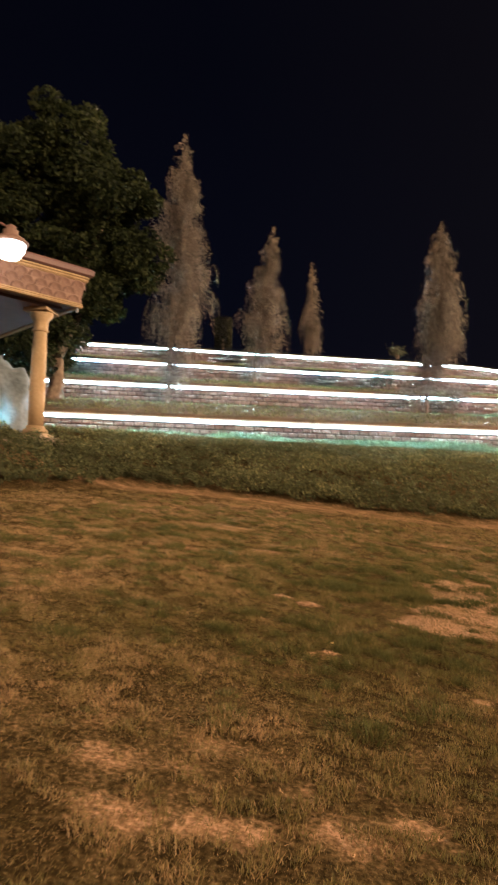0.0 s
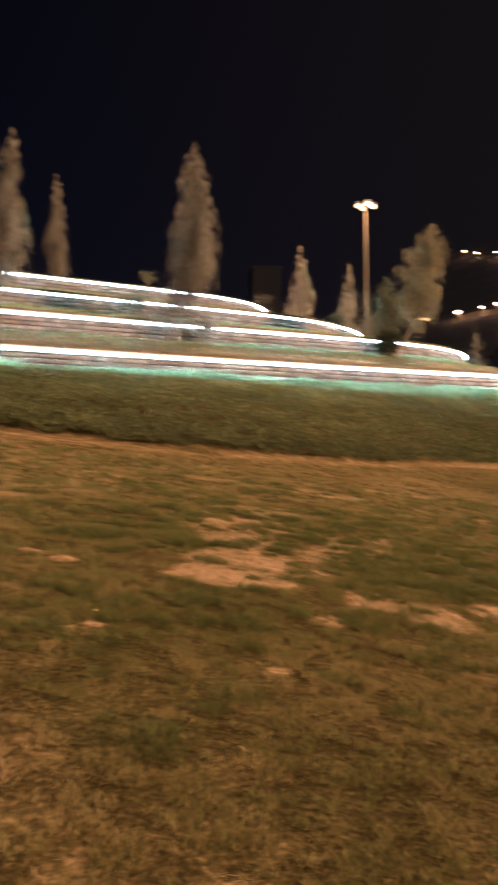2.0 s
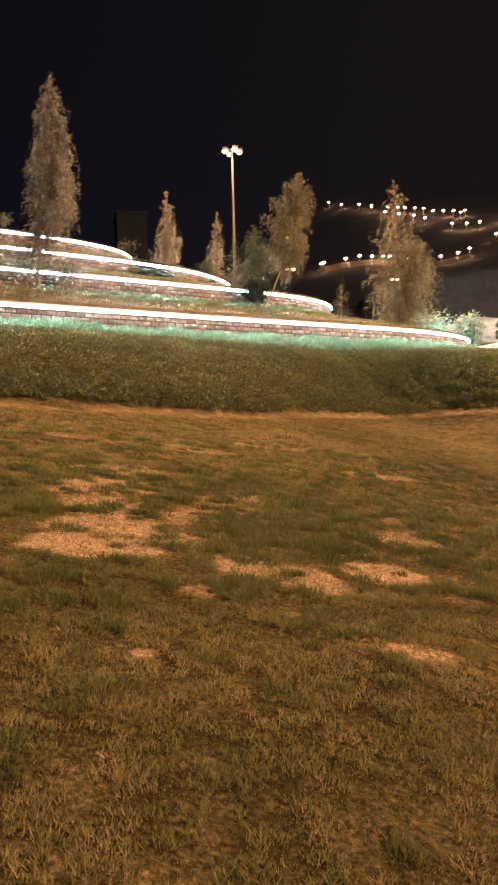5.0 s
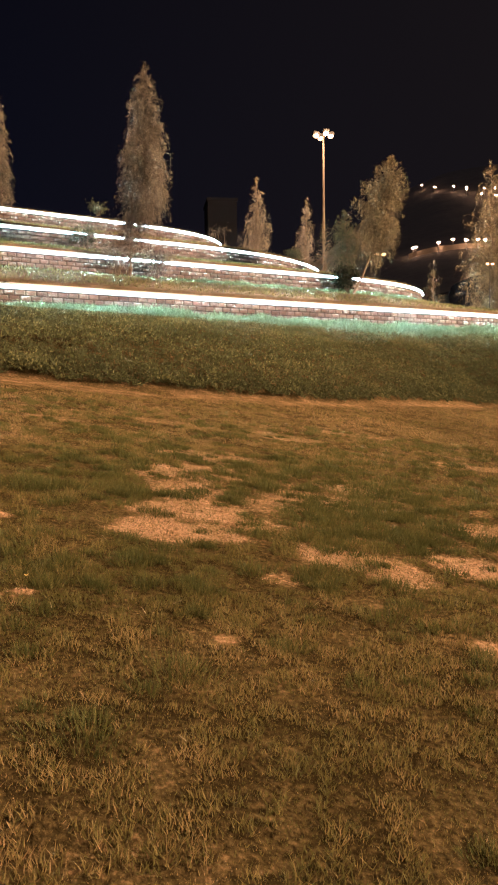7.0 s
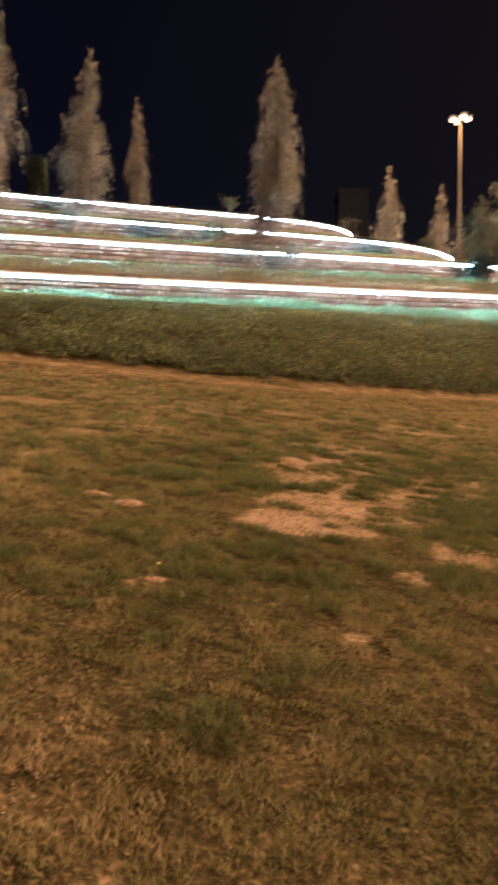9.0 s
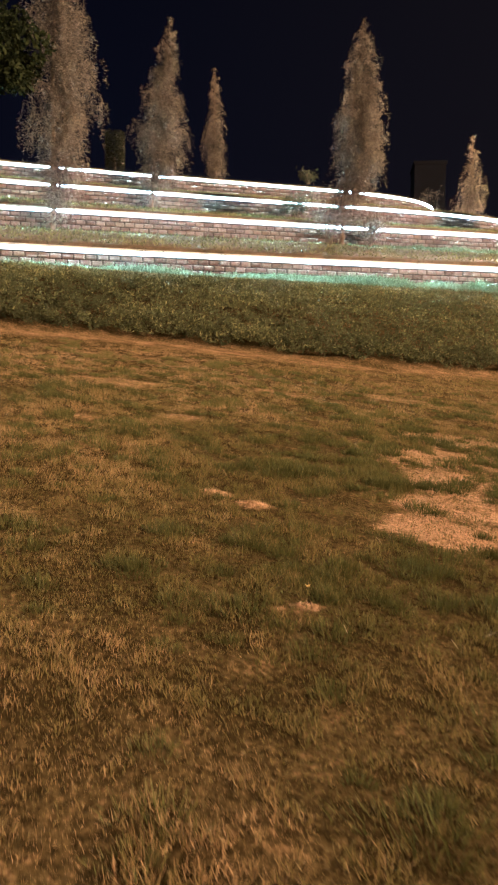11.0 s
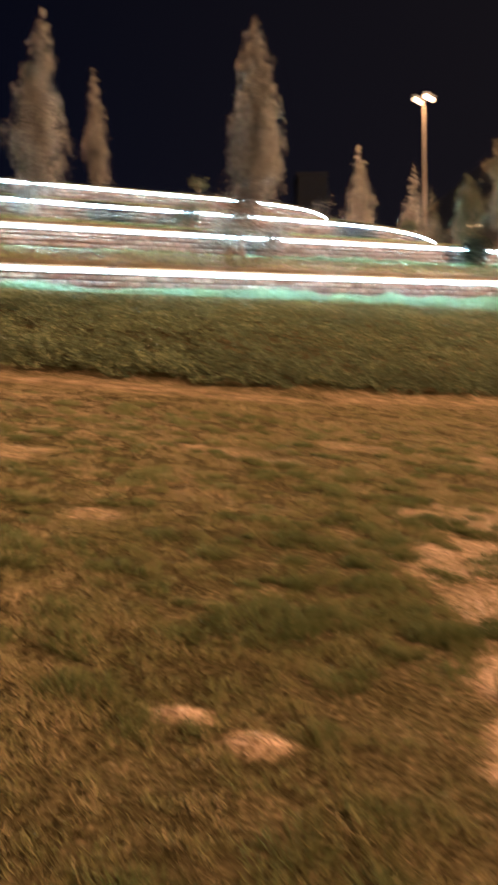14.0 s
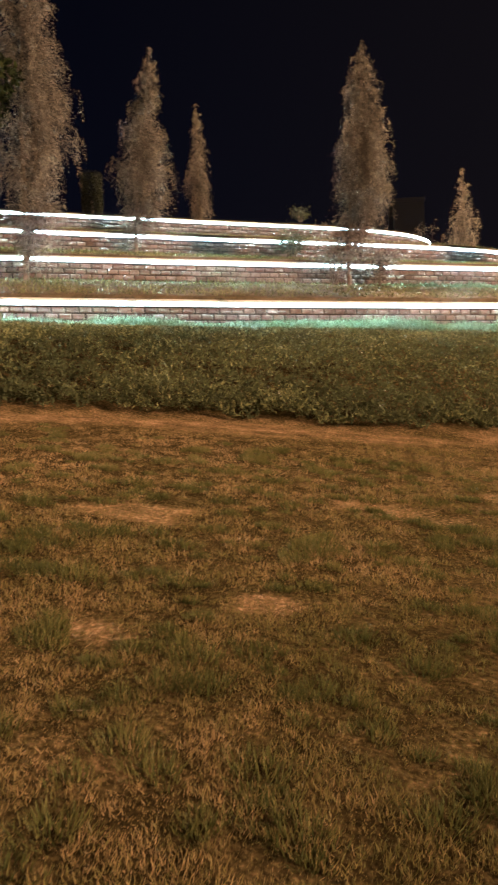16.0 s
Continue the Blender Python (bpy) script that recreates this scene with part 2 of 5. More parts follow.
TRIM = mixed("dark_roof_trim", [(0.06, 0.03, 0.025), (0.12, 0.06, 0.045)], 2.0, 0.6)
ROCK = mixed("pale_rock", [(0.22, 0.235, 0.26), (0.36, 0.375, 0.40), (0.5, 0.51, 0.53)], 1.0, 0.85, bump=0.8, bump_scale=6)
# pale rock darkened and tinted cyan for its dim coloured light
DIM_CYAN_ROCK = mixed("dim_rock", [(0.05, 0.066, 0.07), (0.11, 0.135, 0.145), (0.19, 0.22, 0.23)], 1.0, 0.7, bump=0.8, bump_scale=6)
# faint light on the pale slope is put into this dark colour
DIMMED_ROCK = mixed("dimmed_rock", [(0.008, 0.009, 0.012), (0.017, 0.019, 0.024), (0.03, 0.033, 0.04)], 0.12, 0.9, bump=0.8, bump_scale=1.5)
HILL = mixed("self_lit_hillside", [(0.09, 0.075, 0.06), (0.16, 0.13, 0.10), (0.24, 0.19, 0.15)], 0.02, 0.95)
hill_bsdf = HILL.node_tree.nodes["Principled BSDF"]      # far backdrop made to glow faintly, lifting it to the sky's tone
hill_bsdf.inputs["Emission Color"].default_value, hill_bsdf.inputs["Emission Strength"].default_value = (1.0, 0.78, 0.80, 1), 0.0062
PAVING = mixed("plaza_paving", [(0.20, 0.15, 0.11), (0.30, 0.23, 0.17)], 0.8, 0.85)
# near-black colour stands in for the far building getting no lamplight
CONCRETE = mixed("unlit_render", [(0.004, 0.004, 0.0055), (0.0055, 0.0055, 0.0075)], 0.4, 0.85)
SODIUM_GLASS = glowing("sodium_lamp_glass", (1.0, 0.52, 0.28), 2.3)
WARM_GLASS = glowing("warm_lamp_glass", (1.0, 0.55, 0.25), 3.0)
FAR_GLASS = glowing("far_lamp_glass", (1.0, 0.62, 0.42), 45.0)
WHITE_GLASS = glowing("white_lamp_glass", (1.0, 0.93, 0.88), 9.0)

# ---- mesh helpers ----
def mesh_from(name, verts, faces, mat, smooth=False):
    me = bpy.data.meshes.new(name)
    me.from_pydata([tuple(v) for v in verts], [], [tuple(f) for f in faces])
    me.materials.append(mat)
    if smooth:
        me.shade_smooth()
    return me


def soup(name, corners, mat, size=3, dry=None):
    """Many separate small faces with `size` corners each, from an array (count, size, 3)."""
    count = len(corners)
    me = bpy.data.meshes.new(name)
    me.vertices.add(count * size)
    me.vertices.foreach_set("co", np.ascontiguousarray(corners, dtype=np.float32).ravel())
    me.loops.add(count * size)
    me.loops.foreach_set("vertex_index", np.arange(count * size, dtype=np.int32))
    me.polygons.add(count)
    me.polygons.foreach_set("loop_start", np.arange(0, count * size, size, dtype=np.int32))
    me.polygons.foreach_set("loop_total", np.full(count, size, dtype=np.int32))
    if dry is not None:
        at = me.attributes.new("dry", "FLOAT", "POINT")
        at.data.foreach_set("value", np.repeat(np.asarray(dry, dtype=np.float32), size))
    me.update(calc_edges=True)
    me.materials.append(mat)
    return me


def part(name, data, mat=None, parent=None, label=""):
    """Links a bmesh or mesh as one mesh object, under a thing or a part."""
    if isinstance(data, bmesh.types.BMesh):
        me = bpy.data.meshes.new(name)
        data.to_mesh(me)
        data.free()
        me.materials.append(mat)
    else:
        me = data
    ob = new(name, me)
    if parent:
        ob.parent = parent
    if label:
        tagged(ob, label)
    return ob


def thing(name, place, label, category, group="", kind="", turn=0.0):
    ob = new(name)
    ob.matrix_basis = pose(*place, 0, 0, turn)
    ob.empty_display_size = 0.2
    return tagged(ob, label, category, group, kind)


def lathe(bm, profile, sides=16, centre=(0, 0), smooth=True, phase=0.0):
    """Turns (radius, z) pairs about an upright axis."""
    rings = []
    for r, z in profile:
        rings.append([bm.verts.new((centre[0] + r * math.cos(phase + 2 * math.pi * i / sides), centre[1] + r * math.sin(phase + 2 * math.pi * i / sides), z)) for i in range(sides)])
    for a, b in zip(rings, rings[1:]):
        for i in range(sides):
            f = bm.faces.new((a[i], a[(i + 1) % sides], b[(i + 1) % sides], b[i]))
            f.smooth = smooth
    bm.faces.new(list(reversed(rings[0])))
    bm.faces.new(rings[-1])
    return bm


def tube(bm, points, radii, sides=7):
    """A tapered limb through points."""
    rings = []
    for i, p in enumerate(points):
        p = Vector(p)
        a = Vector(points[max(0, i - 1)])
        b = Vector(points[min(len(points) - 1, i + 1)])
        q = (b - a).to_track_quat("Z", "Y")
        rings.append([bm.verts.new(p + q @ Vector((radii[i] * math.cos(2 * math.pi * k / sides), radii[i] * math.sin(2 * math.pi * k / sides), 0))) for k in range(sides)])
    for a, b in zip(rings, rings[1:]):
        for i in range(sides):
            f = bm.faces.new((a[i], a[(i + 1) % sides], b[(i + 1) % sides], b[i]))
            f.smooth = True
    bm.faces.new(list(reversed(rings[0])))
    bm.faces.new(rings[-1])
    return bm


def box(bm, lo, hi, bevel=0.0):
    m = Matrix.Translation([(a + b) / 2 for a, b in zip(lo, hi)]) @ Matrix.Diagonal([*(b - a for a, b in zip(lo, hi)), 1])
    made = bmesh.ops.create_cube(bm, size=1, matrix=m)
    if bevel:
        edges = list({e for v in made["verts"] for e in v.link_edges})
        bmesh.ops.bevel(bm, geom=edges, offset=bevel, segments=2, affect="EDGES", profile=0.5)
    return bm


def sweep(line, nor, zs, section, name, mat, lo, hi, stride=2):
    """Sweeps a section of (out, up) pairs along the stretch lo..hi of a wall's plan."""
    idx = [i for i in range(0, len(ARC), stride) if lo <= ARC[i] <= hi]
    n = len(section)
    verts, faces = [], []
    for i in idx:
        for o, u in section:
            verts.append((line[i, 0] + nor[i, 0] * o, line[i, 1] + nor[i, 1] * o, zs + u))
    for a in range(len(idx) - 1):
        for j in range(n):
            k = (j + 1) % n
            faces.append((a * n + j, (a + 1) * n + j, (a + 1) * n + k, a * n + k))
    faces.append(tuple(range(n)))
    faces.append(tuple((len(idx) - 1) * n + j for j in reversed(range(n))))
    me = mesh_from(name, verts, faces, mat)
    bm = bmesh.new()
    bm.from_mesh(me)
    bmesh.ops.recalc_face_normals(bm, faces=bm.faces)
    bm.to_mesh(me)
    bm.free()
    return me


# bare patches of soil in the lawn: x, y, half length, half width, how bare
BARE = [(1.54, 6.4, 0.32, 0.26, 1.0), (1.62, 6.15, 0.28, 0.22, 0.95), (1.95, 6.35, 0.36, 0.28, 0.9), (1.68, 6.85, 0.34, 0.34, 0.9), (1.95, 7.05, 0.34, 0.4, 0.8), (1.85, 7.9, 0.34, 0.5, 0.8), (1.75, 8.6, 0.42, 0.42, 0.75), (2.1, 8.7, 0.45, 0.45, 0.75),
        (1.9, 9.5, 0.55, 0.4, 0.7), (2.35, 9.9, 0.4, 0.3, 0.6), (2.35, 6.75, 0.3, 0.3, 0.5), (2.9, 6.0, 0.32, 0.3, 0.85), (3.25, 5.85, 0.3, 0.3, 0.85), (3.95, 6.15, 0.36, 0.28, 0.85), (2.36, 5.45, 0.16, 0.12, 0.6),
        (2.6, 7.5, 0.3, 0.3, 0.5), (3.1, 8.1, 0.45, 0.3, 0.6), (3.8, 8.8, 0.5, 0.3, 0.55), (4.7, 7.3, 0.4, 0.3, 0.6), (3.5, 4.5, 0.2, 0.15, 0.6), (1.88, 4.4, 0.07, 0.055, 0.8), (0.05, 6.43, 0.115, 0.075, 0.9), (0.36, 6.28, 0.13, 0.075, 1.0),
        (0.77, 4.76, 0.07, 0.035, 1.0), (0.66, 4.70, 0.04, 0.03, 0.9), (0.05, 2.4, 0.2, 0.13, 0.6), (0.3, 1.95, 0.2, 0.11, 0.65), (0.72, 2.05, 0.2, 0.1, 0.7), (1.25, 2.2, 0.16, 0.1, 0.65), (1.5, 2.48, 0.14, 0.08, 0.65), (-0.15, 2.75, 0.16, 0.08, 0.5), (0.4, 2.45, 0.12, 0.07, 0.5), (0.95, 2.5, 0.12, 0.06, 0.5), (0.55, 4.18, 0.24, 0.1, 0.18), (0.5, 2.8, 0.2, 0.1, 0.5),
        (5.1, 13.7, 0.8, 0.35, 0.55), (3.4, 12.2, 0.8, 0.4, 0.5), (2.0, 12.5, 0.7, 0.35, 0.5), (6.4, 11.5, 0.6, 0.25, 0.6), (-1.43, 8.2, 0.22, 0.13, 0.55), (-1.74, 10.4, 0.4, 0.25, 0.6), (-0.69, 8.8, 0.25, 0.15, 0.5), (-1.18, 7.1, 0.3, 0.2, 0.15), (0.3, 11.4, 0.6, 0.3, 0.45)]


def bareness(x, y):
    b = np.zeros_like(x)
    wob = 0.7 * (fbm(x, y, 0.55, 21) - 0.5) + 0.9 * (fbm(x, y, 0.2, 25) - 0.5)
    for cx, cy, a, c, how in BARE:
        r = np.hypot((x - cx) / a, (y - cy) / c) + wob * min(1.3, 3.5 * a)
        b = np.maximum(b, np.clip((1.25 - r) / 0.4, 0, 1) * how)
    w = from_wall(x, y) - foot_width(x)
    strip = np.clip(1.15 - np.abs(w - 0.45) / 1.0, 0, 1) * np.clip(fbm(x, y, 1.4, 31) * 2.4 - 0.1, 0.35, 1)
    return np.maximum(b, 0.62 * strip)


def brokenness(x, y):
    """Where the turf is broken up into tufts standing on straw, 0 to 1."""
    green = np.exp(-(((x - 3.6) / 2.5) ** 2 + ((y - 8.0) / 2.4) ** 2))
    far = np.clip((y - 11.2) / 2.0, 0, 1)
    start = np.exp(-(((x - 0.7) / 1.3) ** 2 + ((y - 2.3) / 0.7) ** 2))
    close = np.clip((x + 0.8) / 1.6, 0.2, 1)
    return np.clip(0.5 * start + 0.95 * green + close * (0.10 + 0.5 * far + 0.35 * np.clip((y - 5.5) / 2, 0, 1) * (fbm(x, y, 1.3, 81) - 0.35)), 0, 1)


# ---- ground: one sheet, fine near the walk, out to the horizon ----
def axis_steps(lo, hi, fine, reach):
    mid = np.arange(lo, hi + 1e-6, fine)
    out, d = [], fine
    x = hi
    while x < reach:
        d *= 1.35
        x += d
        out.append(x)
    out = np.array(out)
    return np.concatenate([(lo - (out - hi))[::-1], mid, out])


gx, gy = axis_steps(-34, 40, 0.4, 2500), axis_steps(-8, 62, 0.4, 2500)
gx = np.concatenate([gx[gx < -4.5], np.arange(-4.5, -0.5, 0.12), np.arange(-0.5, 4.6, 0.06), np.arange(4.6, 7.5, 0.12), gx[gx > 7.5]])
gy = np.concatenate([gy[gy < 1.5], np.arange(1.5, 4.0, 0.12), np.arange(4.0, 10.5, 0.06), np.arange(10.5, 16.5, 0.12), gy[gy > 16.5]])
GX, GY = np.meshgrid(gx, gy)
GZ = ground_z(GX, GY)
nx, ny = len(gx), len(gy)
gi = np.arange(nx * ny).reshape(ny, nx)
gf = np.stack([gi[:-1, :-1], gi[:-1, 1:], gi[1:, 1:], gi[1:, :-1]], -1).reshape(-1, 4)
ground = new("ground", mesh_from("ground", np.stack([GX, GY, GZ], -1).reshape(-1, 3), gf, TURF, True))
bare_at = ground.data.attributes.new("bare", "FLOAT", "POINT")
bare_at.data.foreach_set("value", np.maximum(0.26 + 0.18 * brokenness(GX, GY), 0.28 + 0.50 * bareness(GX, GY)).astype(np.float32).ravel())
tagged(ground, "dry sandy soil of a sloping park lawn", "ground", kind="structure")

# ---- terraces ----
REACH = [(-34, 62), (-36, 56), (-38, 52), (-40, 46)]
for k in range(4):
    pts, nor = LINES[k]
    lo, hi = REACH[k]
    idx = [i for i in range(0, len(ARC), 2) if lo <= ARC[i] <= hi]
    rows_n = 10
    verts, faces = [], []
    for i in idx:
        px, py = pts[i] - nor[i] * 0.1
        dx, dy = -nor[i]
        if k < 3:
            far = max(1.0, float(from_wall(np.array([px]), np.array([py]), k + 1)[0]))
        else:
            far = 6.0
        for r in range(rows_n):
            d = far * 1.02 * max(0, r - 1) / (rows_n - 2)
            verts.append((px + dx * d, py + dy * d))
    v = np.array(verts)
    z = terrace_z(v[:, 0], v[:, 1], k) + 0.06 * (fbm(v[:, 0], v[:, 1], 1.2, 11 + k) - 0.5)
    z[::rows_n] = TIERS[k][5] - 0.03
    for a in range(len(idx) - 1):
        for r in range(rows_n - 1):
            faces.append((a * rows_n + r, (a + 1) * rows_n + r, (a + 1) * rows_n + r + 1, a * rows_n + r + 1))
    ob = new(f"terrace_{k + 1}", mesh_from(f"terrace_{k + 1}", np.column_stack([v, z]), faces, SOIL, True))
    tagged(ob, "grassed terrace slope above a retaining wall", "terrace", kind="structure")

# the flat crown of the ridge behind the highest wall
pts, nor = LINES[3]
idx = [i for i in range(0, len(ARC), 4) if -40 <= ARC[i] <= 60]
ring = [(pts[i] - nor[i] * 5.5) for i in idx]
mid = np.mean(ring, 0)
cv = [(p[0], p[1], TIERS[3][5] + 0.44) for p in ring] + [(-40.0, 70.0, 11.44), (mid[0], mid[1], 11.6)]
cf = [(i, (i + 1) % (len(cv) - 1), len(cv) - 1) for i in range(len(cv) - 1)]
tagged(new("ridge_top", mesh_from("ridge_top", cv, cf, SOIL)), "level grass crown of a terraced ridge", "ground", kind="structure")


# ---- retaining walls of blocks with a light line under the coping ----
BL, BH, BD = 0.36, 0.178, 0.22


def block_mesh(name, length, height, depth, rough, mat):
    """A split-faced block: bulging front towards +y, joints all round."""
    bm = bmesh.new()
    xs = (-length / 2, -length / 2 + 0.03, length / 2 - 0.03, length / 2)
    zs = (0.0, 0.03, height - 0.03, height)
    grid = [[bm.verts.new((x, (rough if 0 < i < 3 and 0 < j < 3 else 0.0) + random.uniform(-0.004, 0.004), z)) for i, x in enumerate(xs)] for j, z in enumerate(zs)]
    for j in range(3):
        for i in range(3):
            bm.faces.new((grid[j][i], grid[j + 1][i], grid[j + 1][i + 1], grid[j][i + 1]))
    back = [bm.verts.new((x, -depth, z)) for x, z in ((xs[0], 0), (xs[-1], 0), (xs[-1], height), (xs[0], height))]
    bm.faces.new(back)
    bm.faces.new([back[0], back[1], *[grid[0][i] for i in (3, 2, 1, 0)]])
    bm.faces.new([back[2], back[3], *[grid[3][i] for i in (0, 1, 2, 3)]])
    bm.faces.new([back[3], back[0], *[grid[j][0] for j in (0, 1, 2, 3)]])
    bm.faces.new([back[1], back[2], *[grid[j][3] for j in (3, 2, 1, 0)]])
    bmesh.ops.recalc_face_normals(bm, faces=bm.faces)
    me = bpy.data.meshes.new(name)
    bm.to_mesh(me)
    bm.free()
    me.materials.append(mat)
    return me


BRICKS = [block_mesh("brick", BL - 0.026, BH - 0.024, BD, r, BRICK) for r in (0.018, 0.024, 0.013)]
CAPS = [block_mesh("coping_stone", 0.6 - 0.01, 0.13, 0.42, r, BRICK) for r in (0.008, 0.012)]
WALLS = []
for k, tier in enumerate(TIERS):
    pts, nor = LINES[k]
    h = tier[5]
    lo, hi = REACH[k]
    core = [(-0.30, -1.1), (-0.05, -1.1), (-0.05, 0.03), (-0.30, 0.03)]
    wall = new(f"wall_{k + 1}", sweep(pts, nor, h, core, f"wall_{k + 1}", MORTAR, lo, hi))
    tagged(wall, "low retaining wall of tan split-face blocks with a light line under its coping", "wall", kind="structure")
    part("coping_band", sweep(pts, nor, h, [(-0.02, -0.155), (0.036, -0.155), (0.042, -0.149), (0.042, 0.046), (0.036, 0.052), (-0.02, 0.052)], "coping_band", BAND, lo, hi, 1), None, wall, "pale band of the coping behind the light line")
    part("led_strip", sweep(pts, nor, h, [(0.044, -0.078), (0.062, -0.082), (0.082, -0.070), (0.088, -0.050), (0.078, -0.034), (0.044, -0.030)], "led_strip", LED, lo, hi, 1), None, wall, "bright cool white light line")
    # unseen plate added to keep the strip from lighting the trees above
    part("light_channel", sweep(pts, nor, h, [(0.044, -0.027), (0.080, -0.031), (0.084, -0.024), (0.044, -0.018)], "light_channel", ALUMINIUM, lo, hi, 1), None, wall, "thin aluminium plate added over the light line to stop its upward light")
    WALLS.append((wall, pts, nor, h, lo, hi))

# ---- trees ----
def strands(rng, n, centre, spread, length, width, droop, out):
    """Thin hanging leaf strips round given centres: array (n, 3, 3)."""
    p = centre + rng.normal(0, 1, (n, 3)) * spread
    d = rng.normal(0, 1, (n, 3))
    d += out * 0.8
    d[:, 2] -= droop
    d /= np.linalg.norm(d, axis=1)[:, None] + 1e-9
    side = np.cross(d, rng.normal(0, 1, (n, 3)))
    side /= np.linalg.norm(side, axis=1)[:, None] + 1e-9
    ln = (length * rng.uniform(0.5, 1.4, n))[:, None]
    w = (width * rng.uniform(0.6, 1.4, n))[:, None]
    return np.stack([p - side * w, p + side * w, p + d * ln], 1)


def feather_tree(name, place, height, half_width, label, seed, start=0.16, leaves=16000, mat=None, lean=0.0, peak=0.35, bias=0.0, forks=1, leaf=1.0, bow=1.4):
    """A slender tree with drooping feathery foliage: tapered trunk, rising limbs, hanging strips."""
    rng = np.random.default_rng(seed)
    root = thing(name, place, label, "tree", "slender trees on the terraced ridge", turn=0)
    bm = bmesh.new()
    pts_all, out_all, size_all, share = [], [], [], []
    for fk in range(forks):
        tilt = np.array([lean + (fk - (forks - 1) / 2) * 0.12, rng.uniform(-0.05, 0.05)])
        hgt = height * (1.0 if fk == 0 else rng.uniform(0.7, 0.85))
        wob = rng.uniform(-0.05, 0.05, (9, 2)) * height * 0.09
        wob[0] = 0
        trunk = [np.array([*(tilt * hgt * f**bow + wob[i]), hgt * f]) for i, f in enumerate(np.linspace(0, 0.975, 9))]
        r0 = 0.008 * height + 0.015
        tube(bm, [(*trunk[0][:2], -0.25)] + [tuple(t) for t in trunk], [r0 * 1.5] + [r0 * (1 - 0.92 * i / 8) for i in range(9)], 8)
        nb = int(80 + 14 * height)
        for b in range(nb):
            f = start + (1 - start) * (b + rng.uniform(0, 1)) / nb
            f = min(f, 0.998)
            base = np.array([np.interp(f * hgt, [t[2] for t in trunk], [t[c] for t in trunk]) for c in range(3)])
            g = (f - start) / (1 - start)
            env = min(1.0, 0.5 + g / 0.55) if g < peak else ((1 - g) / (1 - peak)) ** 0.88
            ln = half_width * (0.05 + 0.95 * env) * rng.choice([rng.uniform(0.35, 0.75), rng.uniform(0.75, 1.08)])
            if f > 0.93:
                ln *= 0.45
            base = base + np.array([bias * (1 - g) * min(1, g / 0.15), 0, 0])
            full = rng.lognormal(0, 0.4)
            az = rng.uniform(0, 2 * math.pi)
            o = np.array([math.cos(az), math.sin(az), 0])
            rise = rng.uniform(0.7, 1.6)
            line = [base + o * ln * s + np.array([0, 0, ln * (rise * s - 0.55 * rise * s * s)]) for s in (0, 0.35, 0.7, 1.0)]
            if ln > 0.35:
                tube(bm, [tuple(q) for q in line], [0.018 + 0.008 * ln, 0.014, 0.009, 0.004], 4)
            m = max(4, int(10 * ln))
            for s in np.linspace(0.12, 1.0, m) ** 0.8:
                q = base + o * ln * s + np.array([0, 0, ln * (rise * s - 0.55 * rise * s * s)])
                pts_all.append(q)
                out_all.append(o)
                size_all.append(0.045 + 0.06 * ln)
                share.append((0.016 + ln**1.6) * full / m)
    part("trunk", bm, BARK, root)
    pts_all, out_all, size_all, share = np.array(pts_all), np.array(out_all), np.array(size_all), np.array(share)
    # hanging twigs from the limbs, each strung with small leaves
    twigs = max(300, leaves // 18)
    pick = rng.choice(len(pts_all), twigs, p=share / share.sum())
    top = pts_all[pick] + rng.normal(0, 1, (twigs, 3)) * size_all[pick][:, None] * np.array([1.1, 1.1, 1.2])
    low = np.clip((height - top[:, 2]) / (0.5 * height), 0.06, 1)
    hang = rng.uniform(0.3, 1.45, twigs) * (0.45 + 0.055 * height) * low
    away = out_all[pick] * (rng.uniform(0.0, 0.35, twigs) * low)[:, None]
    tw = rng.integers(0, twigs, leaves)
    u = rng.random(leaves) ** 0.9
    p = top[tw] + away[tw] * u[:, None]
    p[:, 2] -= hang[tw] * u * u * 0.75 + hang[tw] * 0.25 * u
    p[:, 2] = np.maximum(p[:, 2], 0.25)
    tris = strands(rng, leaves, p, 0.026 * leaf, 0.13 * leaf, 0.0075 * leaf, 0.9 * low[tw][:, None].ravel() - 0.25, out_all[pick][tw] * 0.3)
    part("crown", soup("crown", tris, mat or FEATHER, 3, rng.normal(0.5, 0.24, twigs)[tw]), None, root)
    return root


